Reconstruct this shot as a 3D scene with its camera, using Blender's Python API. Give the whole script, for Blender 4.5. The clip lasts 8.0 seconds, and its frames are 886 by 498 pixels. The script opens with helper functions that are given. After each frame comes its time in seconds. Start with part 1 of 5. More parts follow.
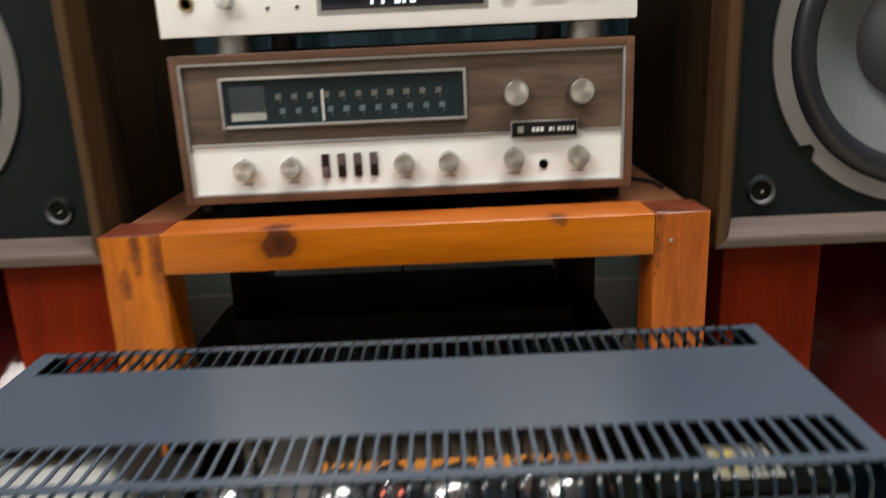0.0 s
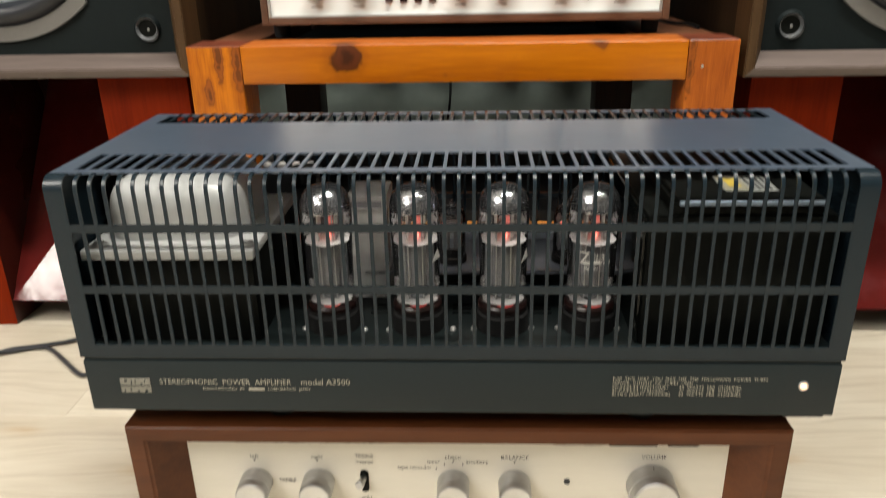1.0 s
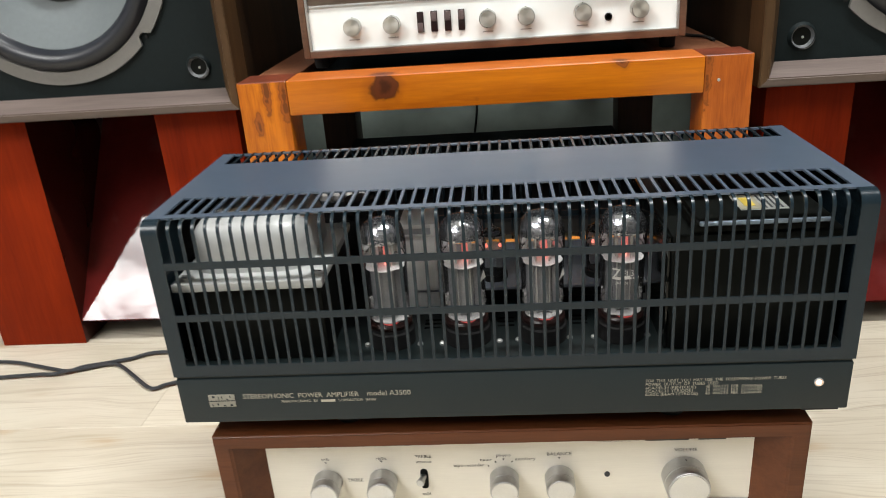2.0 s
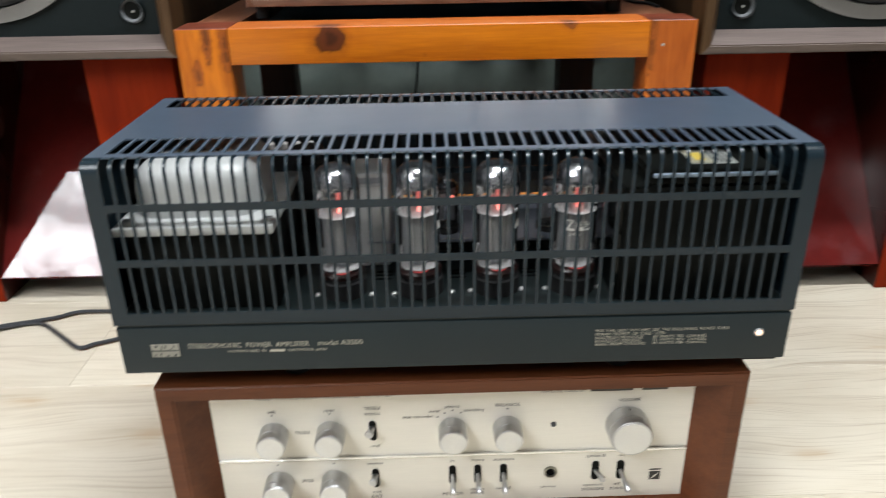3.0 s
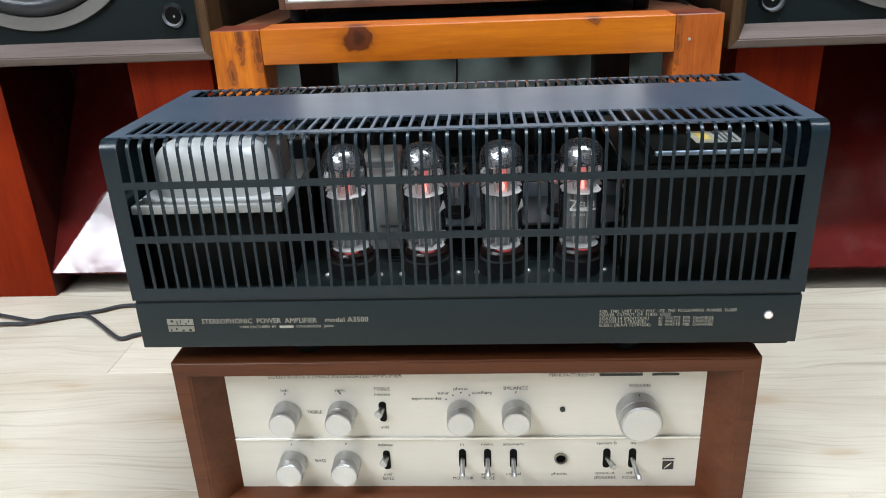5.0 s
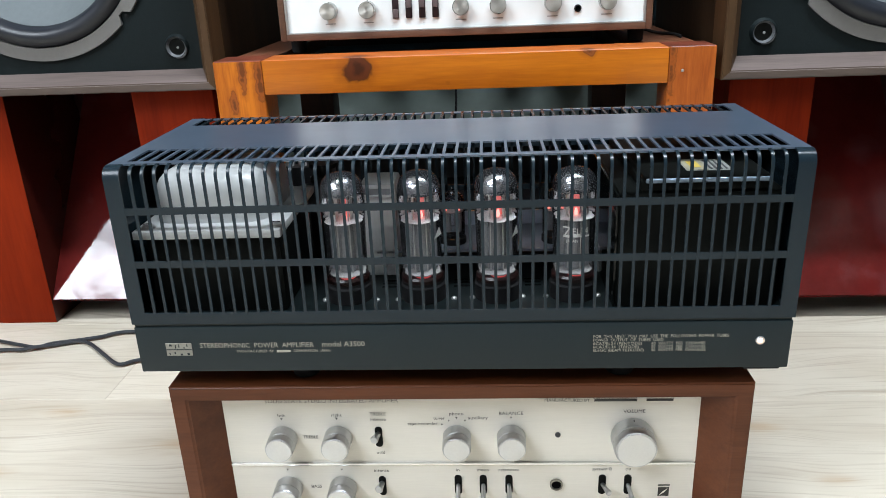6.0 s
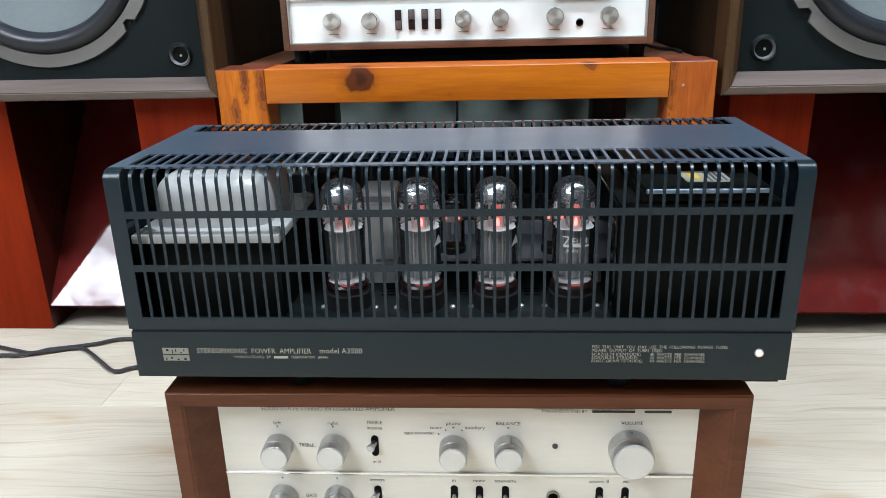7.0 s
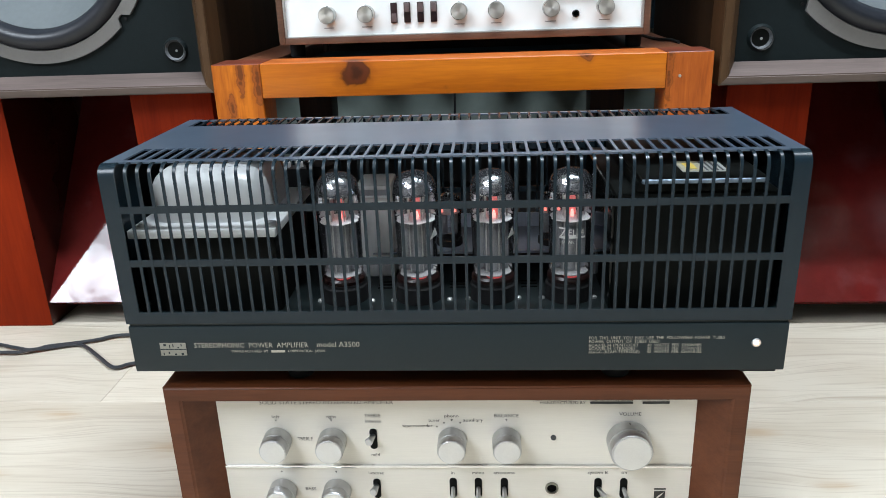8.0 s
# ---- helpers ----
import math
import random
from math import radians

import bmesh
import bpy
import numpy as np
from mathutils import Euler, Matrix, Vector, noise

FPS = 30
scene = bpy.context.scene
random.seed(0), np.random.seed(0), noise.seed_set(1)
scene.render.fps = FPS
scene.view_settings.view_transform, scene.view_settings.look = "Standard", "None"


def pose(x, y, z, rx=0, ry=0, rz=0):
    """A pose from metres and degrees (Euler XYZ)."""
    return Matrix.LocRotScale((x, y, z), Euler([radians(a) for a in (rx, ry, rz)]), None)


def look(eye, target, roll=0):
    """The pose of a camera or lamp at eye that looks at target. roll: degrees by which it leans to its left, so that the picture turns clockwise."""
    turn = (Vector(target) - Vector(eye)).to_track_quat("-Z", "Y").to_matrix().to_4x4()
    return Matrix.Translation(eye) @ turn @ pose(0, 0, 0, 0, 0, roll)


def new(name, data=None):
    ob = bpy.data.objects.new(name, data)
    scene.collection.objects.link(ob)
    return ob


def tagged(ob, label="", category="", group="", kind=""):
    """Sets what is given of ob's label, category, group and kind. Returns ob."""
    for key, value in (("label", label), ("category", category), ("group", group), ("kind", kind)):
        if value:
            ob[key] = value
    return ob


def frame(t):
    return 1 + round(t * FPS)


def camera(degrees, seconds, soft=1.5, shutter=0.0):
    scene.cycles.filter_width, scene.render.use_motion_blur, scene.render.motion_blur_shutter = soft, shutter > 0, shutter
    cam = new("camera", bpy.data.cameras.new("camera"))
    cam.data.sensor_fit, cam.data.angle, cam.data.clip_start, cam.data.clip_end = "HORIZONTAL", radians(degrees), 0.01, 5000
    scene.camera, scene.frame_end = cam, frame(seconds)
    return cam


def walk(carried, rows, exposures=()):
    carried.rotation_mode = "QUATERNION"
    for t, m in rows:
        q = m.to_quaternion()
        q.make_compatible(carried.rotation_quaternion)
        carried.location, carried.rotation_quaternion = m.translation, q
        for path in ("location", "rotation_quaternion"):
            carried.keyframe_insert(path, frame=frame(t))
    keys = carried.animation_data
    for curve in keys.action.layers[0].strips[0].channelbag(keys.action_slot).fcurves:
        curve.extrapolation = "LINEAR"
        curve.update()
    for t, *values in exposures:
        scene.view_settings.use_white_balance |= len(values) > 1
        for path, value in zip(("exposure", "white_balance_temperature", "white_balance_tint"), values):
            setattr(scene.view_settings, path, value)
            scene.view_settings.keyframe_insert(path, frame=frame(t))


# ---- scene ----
cam = camera(61.0, 8.0, soft=0.75, shutter=0.6)
PATH = [
    (0, (0.0339, -0.2827, 0.5167), (0.0227, 1.6413, -0.0292), -2.58),
    (0.2, (0.0197, -0.3133, 0.5098), (-0.0085, 1.6, -0.0719), -2.55),
    (0.5, (0.0134, -0.3482, 0.4838), (-0.0391, 1.5519, -0.138), -1.22),
    (0.7, (0.0165, -0.3716, 0.4706), (-0.0676, 1.5084, -0.2064), -1.04),
    (1, (0.015, -0.3961, 0.4462), (-0.0793, 1.4548, -0.3055), -1.18),
    (1.2, (0.0143, -0.3956, 0.4509), (-0.0869, 1.4311, -0.3572), -1.58),
    (2.3, (0.0027, -0.4531, 0.4903), (-0.1516, 1.3952, -0.2579), -5.21),
    (2.4, (0.0028, -0.4464, 0.4821), (-0.0715, 1.393, -0.2995), -4.53),
    (2.5, (0.0048, -0.4437, 0.4779), (0.0526, 1.3888, -0.3219), -3.24),
    (2.6, (-0.0008, -0.4418, 0.4772), (0.1218, 1.385, -0.3276), -2.19),
    (2.8, (-0.009, -0.4449, 0.4748), (0.0956, 1.376, -0.346), -1.30),
    (3, (-0.0143, -0.445, 0.4683), (0.0113, 1.3742, -0.3623), -1.00),
    (3.5, (0.0115, -0.4431, 0.4533), (-0.0318, 1.3746, -0.3798), -0.87),
    (4, (0.0177, -0.4548, 0.4553), (-0.0812, 1.3598, -0.3799), -2.41),
    (4.5, (0.0206, -0.4578, 0.4445), (-0.0875, 1.3746, -0.3495), -2.55),
    (4.7, (0.0216, -0.4598, 0.4445), (-0.106, 1.372, -0.3479), -2.55),
    (5.8, (0.0243, -0.4709, 0.4479), (-0.0978, 1.3946, -0.2626), -2.48),
    (6, (0.0262, -0.4717, 0.4453), (-0.1009, 1.3958, -0.2591), -2.37),
    (6.5, (0.0286, -0.4728, 0.4431), (-0.1035, 1.4051, -0.2321), -1.62),
    (7, (0.0259, -0.473, 0.4405), (-0.0983, 1.4084, -0.2264), -1.51),
    (7.5, (0.0269, -0.4731, 0.4389), (-0.0984, 1.4032, -0.242), -1.80),
    (8, (0.0287, -0.4727, 0.4389), (-0.0966, 1.4037, -0.2419), -2.05),
]
EXPOSE = [(0, -0.5, 7350, 15), (0.5, -0.45, 7150, 13), (1.0, -0.10, 7450, 11.5), (1.2, -0.02, 7350, 11.5), (2.3, 0.0, 6700, 11), (4, 0.0, 6200, 10), (8, 0.02, 5950, 9.5)]
walk(cam, [(t, look(eye, target, roll)) for t, eye, target, roll in PATH], EXPOSE)

# ---- light: an overcast sky outside the closed room, panel and tube lights under the ceiling ----
world = bpy.data.worlds.new("sky")
scene.world = world
world.use_nodes = True
wn = world.node_tree.nodes
sky = wn.new("ShaderNodeTexSky")
sky.sky_type, sky.sun_disc = "NISHITA", False
sky.sun_elevation, sky.sun_rotation = radians(35), radians(20)
wn["Background"].inputs[1].default_value = 0.12
world.node_tree.links.new(sky.outputs[0], wn["Background"].inputs[0])


def area_lamp(name, m, sx, sy, watts, colour):
    data = bpy.data.lights.new(name, "AREA")
    data.shape, data.size, data.size_y, data.energy, data.color = "RECTANGLE", sx, sy, watts, colour
    ob = new(name, data)
    ob.matrix_world = m
    return ob


area_lamp("ceiling_panel_lamp", look((-1.72, -1.76, 2.455), (-1.72, -1.76, 0)), 1.66, 1.66, 114, (0.95, 0.98, 1.0))
area_lamp("tube_light_lamp", look((0.40, -0.20, 2.36), (0.40, -0.20, 0)), 1.25, 0.16, 74, (0.93, 0.98, 1.0))


# ---- helpers for building ----
def group(name, base, label="", category="", grp="", kind=""):
    """A thing: an Empty at its base."""
    ob = new(name)
    ob.location = base
    ob.empty_display_size = 0.02
    return tagged(ob, label, category, grp, kind)


def mesh_of(name, bm, mat, smooth=True):
    me = bpy.data.meshes.new(name)
    bmesh.ops.recalc_face_normals(bm, faces=bm.faces)
    bm.to_mesh(me)
    bm.free()
    if smooth:
        for p in me.polygons:
            p.use_smooth = True
        me.set_sharp_from_angle(angle=radians(32))
    for m in (mat if isinstance(mat, (list, tuple)) else [mat]):
        me.materials.append(m)
    return me


def world_of(ob):
    return world_of(ob.parent) @ ob.matrix_parent_inverse @ ob.matrix_basis if ob.parent else ob.matrix_basis.copy()


def hang(ob, parent):
    """Parent ob, whose mesh is in world coordinates, where it is."""
    if parent:
        ob.parent = parent
        ob.matrix_parent_inverse = world_of(parent).inverted()
    return ob


def part(name, bm, mat, parent, label="", smooth=True):
    ob = new(name, mesh_of(name, bm, mat, smooth))
    hang(ob, parent)
    return tagged(ob, label)


def same_part(name, me, place, parent, label=""):
    """Another part on a shared mesh, moved to place."""
    ob = new(name, me)
    ob.location = place
    hang(ob, parent)
    return tagged(ob, label)


def box(bm, x0, x1, y0, y1, z0, z1, bev=0.0, seg=2):
    vs = bmesh.ops.create_cube(bm, size=1.0)["verts"]
    for v in vs:
        v.co = Vector(((x0 + x1) / 2 + v.co.x * (x1 - x0), (y0 + y1) / 2 + v.co.y * (y1 - y0), (z0 + z1) / 2 + v.co.z * (z1 - z0)))
    if bev:
        es = list({e for v in vs for e in v.link_edges})
        bmesh.ops.bevel(bm, geom=es, offset=bev, segments=seg, profile=0.6, affect="EDGES", clamp_overlap=True)
    return bm


def slab(*a, **k):
    return box(bmesh.new(), *a, **k)


def lathe(bm, profile, centre, axis="z", n=32, caps=True):
    """Turn a profile of (radius, height) about an axis through centre; caps: close its open ends."""
    rings = []
    for r, h in profile:
        ring = []
        for i in range(n):
            a = 2 * math.pi * i / n
            p = (r * math.cos(a), r * math.sin(a), h)
            if axis == "y":
                p = (p[0], -p[2], p[1])
            ring.append(bm.verts.new(Vector(p) + Vector(centre)))
        rings.append(ring)
    for a, b in zip(rings, rings[1:]):
        for i in range(n):
            bm.faces.new((a[i], a[(i + 1) % n], b[(i + 1) % n], b[i]))
    if caps and profile[0][0] > 1e-6:
        bm.faces.new(rings[0])
    if caps and profile[-1][0] > 1e-6:
        bm.faces.new(rings[-1])
    bmesh.ops.remove_doubles(bm, verts=bm.verts, dist=1e-6)
    return bm


def turned(profile, centre, axis="z", n=32, caps=True):
    return lathe(bmesh.new(), profile, centre, axis, n, caps)


def strip(bm, x0, x1, line, thick):
    """A bent sheet between x0 and x1 along a line of (y, z), thickened to the right of the line's way."""
    outer, inner = [], []
    for i, (y, z) in enumerate(line):
        a, b = line[max(0, i - 1)], line[min(len(line) - 1, i + 1)]
        d = Vector((b[0] - a[0], b[1] - a[1])).normalized()
        outer.append((y, z))
        inner.append((y + d.y * thick, z - d.x * thick))
    loop = outer + inner[::-1]
    va = [bm.verts.new((x0, y, z)) for y, z in loop]
    vb = [bm.verts.new((x1, y, z)) for y, z in loop]
    n, k = len(loop), len(line)
    for i in range(n):
        bm.faces.new((va[i], va[(i + 1) % n], vb[(i + 1) % n], vb[i]))
    for side in (va, vb):
        for i in range(k - 1):
            bm.faces.new((side[i], side[i + 1], side[n - 2 - i], side[n - 1 - i]))
    return bm


def arc(cy, cz, r, a0, a1, n=6):
    return [(cy + r * math.cos(radians(a0 + (a1 - a0) * i / n)), cz + r * math.sin(radians(a0 + (a1 - a0) * i / n))) for i in range(n + 1)]


def tube(bm, pts, r, n=8):
    """A round cable through points, smoothed."""
    P = [Vector(p) for p in pts]
    path = []
    for i in range(len(P) - 1):
        a, b, c, d = P[max(0, i - 1)], P[i], P[i + 1], P[min(len(P) - 1, i + 2)]
        for k in range(8):
            t = k / 8
            path.append(0.5 * (2 * b + (c - a) * t + (2 * a - 5 * b + 4 * c - d) * t * t + (3 * b - a - 3 * c + d) * t ** 3))
    path.append(P[-1])
    rings = []
    for i, p in enumerate(path):
        d = (path[min(len(path) - 1, i + 1)] - path[max(0, i - 1)]).normalized()
        u = d.cross(Vector((0, 0, 1)))
        u = u.normalized() if u.length > 1e-4 else Vector((1, 0, 0))
        w = u.cross(d)
        rings.append([bm.verts.new(p + r * (math.cos(2 * math.pi * k / n) * u + math.sin(2 * math.pi * k / n) * w)) for k in range(n)])
    for a, b in zip(rings, rings[1:]):
        for k in range(n):
            bm.faces.new((a[k], a[(k + 1) % n], b[(k + 1) % n], b[k]))
    bm.faces.new(rings[0])
    bm.faces.new(rings[-1])
    return bm


def lettering(words, x, z, y, size, mat, parent, align="LEFT", wide=0.0, name="lettering", bend=None, label=""):
    """Printed words on an upright face; wide: their width in metres; bend: (cx, cy, r) wraps them round a cylinder."""
    cu = bpy.data.curves.new(name, "FONT")
    cu.body, cu.size, cu.align_x, cu.align_y, cu.resolution_u = words, size, align, "CENTER", 2
    ob = new(name, cu)
    bpy.context.view_layer.update()
    if wide:
        cu.space_character = 1.0
        w = ob.dimensions.x
        sx = wide / w if w else 1
    else:
        sx = 1
    me = bpy.data.meshes.new_from_object(ob.evaluated_get(bpy.context.evaluated_depsgraph_get()))
    bpy.data.objects.remove(ob)
    for v in me.vertices:
        px, pz = v.co.x * sx, v.co.y
        if bend:
            cx, cy, r = bend
            a = (x + px - cx) / r
            v.co = Vector((cx + r * math.sin(a), cy - r * math.cos(a), z + pz))
        else:
            v.co = Vector((x + px, y, z + pz))
    me.materials.clear()
    me.materials.append(mat)
    out = new(name, me)
    hang(out, parent)
    return tagged(out, label)


# ---- materials ----
def material(name, colour, rough=0.5, metal=0.0, vary=0.15, scale=30.0, bump=0.0, bump_scale=200.0, stretch=(1, 1, 1), coat=0.0, spec=0.5, dirt_or_haze=None, rand=0.0, aniso=0.0):
    """A plain surface with variation at two scales; dirt: (colour, amount)."""
    m = bpy.data.materials.new(name)
    m.use_nodes = True
    nt = m.node_tree
    N, L = nt.nodes, nt.links
    b = N["Principled BSDF"]
    b.inputs["Roughness"].default_value, b.inputs["Metallic"].default_value = rough, metal
    b.inputs["Specular IOR Level"].default_value = spec
    b.inputs["Coat Weight"].default_value, b.inputs["Coat Roughness"].default_value = coat, 0.10
    tc = N.new("ShaderNodeTexCoord")
    mp = N.new("ShaderNodeMapping")
    mp.inputs["Scale"].default_value = stretch
    L.new(tc.outputs["Object"], mp.inputs[0])
    big, fine = N.new("ShaderNodeTexNoise"), N.new("ShaderNodeTexNoise")
    big.inputs["Scale"].default_value, big.inputs["Detail"].default_value = scale * 0.25, 3
    fine.inputs["Scale"].default_value, fine.inputs["Detail"].default_value = scale * 4, 5
    L.new(mp.outputs[0], big.inputs[0]), L.new(mp.outputs[0], fine.inputs[0])
    add = N.new("ShaderNodeMath")
    add.operation = "ADD"
    L.new(big.outputs[0], add.inputs[0]), L.new(fine.outputs[0], add.inputs[1])
    ramp = N.new("ShaderNodeMapRange")
    ramp.inputs[1].default_value, ramp.inputs[2].default_value = 0.6, 1.4
    ramp.inputs[3].default_value, ramp.inputs[4].default_value = 1 - vary, 1 + vary
    L.new(add.outputs[0], ramp.inputs[0])
    mul = N.new("ShaderNodeVectorMath")
    mul.operation = "SCALE"
    mul.inputs[0].default_value = colour
    L.new(ramp.outputs[0], mul.inputs["Scale"])
    out = mul.outputs[0]
    if rand:
        info = N.new("ShaderNodeObjectInfo")
        rr = N.new("ShaderNodeMapRange")
        rr.inputs[3].default_value, rr.inputs[4].default_value = 1 - rand, 1 + rand
        L.new(info.outputs["Random"], rr.inputs[0])
        m2 = N.new("ShaderNodeVectorMath")
        m2.operation = "SCALE"
        L.new(out, m2.inputs[0]), L.new(rr.outputs[0], m2.inputs["Scale"])
        out = m2.outputs[0]
    if dirt_or_haze:
        mix = N.new("ShaderNodeMix")
        mix.data_type = "RGBA"
        mix.inputs[7].default_value = (*dirt_or_haze[0], 1)
        spots = N.new("ShaderNodeTexNoise")
        spots.inputs["Scale"].default_value, spots.inputs["Detail"].default_value = scale * 0.8, 6
        L.new(tc.outputs["Object"], spots.inputs[0])
        lim = N.new("ShaderNodeMapRange")
        lim.inputs[1].default_value, lim.inputs[2].default_value, lim.inputs[4].default_value = 0.52, 0.72, dirt_or_haze[1]
        L.new(spots.outputs[0], lim.inputs[0]), L.new(lim.outputs[0], mix.inputs[0]), L.new(out, mix.inputs[6])
        out = mix.outputs[2]
    L.new(out, b.inputs["Base Color"])
    rv = N.new("ShaderNodeMapRange")
    rv.inputs[1].default_value, rv.inputs[2].default_value = 0.3, 0.7
    rv.inputs[3].default_value, rv.inputs[4].default_value = max(0.02, rough * 0.85), min(1, rough * 1.15)
    L.new(big.outputs[0], rv.inputs[0]), L.new(rv.outputs[0], b.inputs["Roughness"])
    if bump:
        bn = N.new("ShaderNodeTexNoise")
        bn.inputs["Scale"].default_value, bn.inputs["Detail"].default_value = bump_scale, 4
        L.new(mp.outputs[0], bn.inputs[0])
        bp = N.new("ShaderNodeBump")
        bp.inputs["Strength"].default_value, bp.inputs["Distance"].default_value = bump, 0.001
        L.new(bn.outputs[0], bp.inputs["Height"]), L.new(bp.outputs[0], b.inputs["Normal"])
    if aniso:
        b.inputs["Anisotropic"].default_value = aniso
        tg = N.new("ShaderNodeTangent")
        tg.direction_type, tg.axis = "RADIAL", "Y"
        L.new(tg.outputs[0], b.inputs["Tangent"])
    return m


def wood(name, dark, light, grain=(1, 14, 14), scale=6.0, rough=0.4, coat=0.0, rings=0.6, bump=0.1, rand=0.0, knots=None, spec=0.5):
    """Grained wood, the grain along the axis whose stretch is 1; knots: (x, y, z, radius, colour, squeeze along z) in world metres of a dark knot or stain."""
    m = bpy.data.materials.new(name)
    m.use_nodes = True
    N, L = m.node_tree.nodes, m.node_tree.links
    b = N["Principled BSDF"]
    b.inputs["Roughness"].default_value = rough
    b.inputs["Specular IOR Level"].default_value = spec
    b.inputs["Coat Weight"].default_value, b.inputs["Coat Roughness"].default_value = coat, 0.12
    tc, mp = N.new("ShaderNodeTexCoord"), N.new("ShaderNodeMapping")
    mp.inputs["Scale"].default_value = grain
    L.new(tc.outputs["Object"], mp.inputs[0])
    vec = mp.outputs[0]
    if rand:
        info = N.new("ShaderNodeObjectInfo")
        off = N.new("ShaderNodeVectorMath")
        off.operation = "ADD"
        sc = N.new("ShaderNodeMath")
        sc.operation = "MULTIPLY"
        sc.inputs[1].default_value = 37.0
        L.new(info.outputs["Random"], sc.inputs[0])
        L.new(vec, off.inputs[0]), L.new(sc.outputs[0], off.inputs[1])
        vec = off.outputs[0]
    n1, n2, n3 = (N.new("ShaderNodeTexNoise") for _ in range(3))
    for n, s, d, dist in ((n1, scale, 4, 1.2), (n2, scale * 5, 6, 0.4), (n3, scale * 0.35, 2, 0.5)):
        n.inputs["Scale"].default_value, n.inputs["Detail"].default_value, n.inputs["Distortion"].default_value = s, d, dist
        L.new(vec, n.inputs[0])
    a1, a2 = N.new("ShaderNodeMath"), N.new("ShaderNodeMath")
    a1.operation, a2.operation = "MULTIPLY_ADD", "MULTIPLY_ADD"
    a1.inputs[1].default_value, a2.inputs[1].default_value = 0.5, rings
    L.new(n2.outputs[0], a1.inputs[0]), L.new(n3.outputs[0], a1.inputs[2])
    L.new(n1.outputs[0], a2.inputs[0]), L.new(a1.outputs[0], a2.inputs[2])
    ramp = N.new("ShaderNodeMapRange")
    mid = 0.25 + 0.5 + rings * 0.5
    ramp.inputs[1].default_value, ramp.inputs[2].default_value = mid - 0.28, mid + 0.28
    L.new(a2.outputs[0], ramp.inputs[0])
    mix = N.new("ShaderNodeMix")
    mix.data_type = "RGBA"
    mix.inputs[6].default_value, mix.inputs[7].default_value = (*dark, 1), (*light, 1)
    L.new(ramp.outputs[0], mix.inputs[0])
    out = mix.outputs[2]
    for kx, ky, kz, kr, kc, kz_scale in knots or ():
        geo = N.new("ShaderNodeNewGeometry")
        drawn = N.new("ShaderNodeVectorMath")
        drawn.operation = "MULTIPLY"
        drawn.inputs[1].default_value = (1, 1, kz_scale)
        L.new(geo.outputs["Position"], drawn.inputs[0])
        dist = N.new("ShaderNodeVectorMath")
        dist.operation = "DISTANCE"
        dist.inputs[1].default_value = (kx, ky, kz * kz_scale)
        L.new(drawn.outputs[0], dist.inputs[0])
        kn = N.new("ShaderNodeTexNoise")
        kn.inputs["Scale"].default_value, kn.inputs["Detail"].default_value = 0.75 / kr, 3
        L.new(geo.outputs["Position"], kn.inputs[0])
        wob = N.new("ShaderNodeMath")
        wob.operation = "MULTIPLY_ADD"
        wob.inputs[1].default_value = -kr * 1.3
        L.new(kn.outputs[0], wob.inputs[0]), L.new(dist.outputs["Value"], wob.inputs[2])
        for r0, r1, most, tint in ((0.25, 0.85, 0.45, [c * 0.5 + q * 0.4 for c, q in zip(dark, kc)]), (0.14, 0.30, 0.9, [c * 0.6 for c in kc]), (0.0, 0.14, 0.85, kc), (-0.35, -0.12, 0.75, [c * 0.3 for c in kc])):
            lim = N.new("ShaderNodeMapRange")
            lim.inputs[1].default_value, lim.inputs[2].default_value = kr * r0, kr * r1
            lim.inputs[3].default_value, lim.inputs[4].default_value = most, 0.0
            L.new(wob.outputs[0], lim.inputs[0])
            mk = N.new("ShaderNodeMix")
            mk.data_type = "RGBA"
            mk.inputs[7].default_value = (*tint, 1)
            L.new(lim.outputs[0], mk.inputs[0]), L.new(out, mk.inputs[6])
            out = mk.outputs[2]
    if rand:
        rr = N.new("ShaderNodeMapRange")
        rr.inputs[3].default_value, rr.inputs[4].default_value = 1 - rand, 1 + rand
        L.new(info.outputs["Random"], rr.inputs[0])
        m2 = N.new("ShaderNodeVectorMath")
        m2.operation = "SCALE"
        L.new(out, m2.inputs[0]), L.new(rr.outputs[0], m2.inputs["Scale"])
        out = m2.outputs[0]
    L.new(out, b.inputs["Base Color"])
    bp = N.new("ShaderNodeBump")
    bp.inputs["Strength"].default_value, bp.inputs["Distance"].default_value = bump, 0.001
    L.new(n2.outputs[0], bp.inputs["Height"]), L.new(bp.outputs[0], b.inputs["Normal"])
    return m


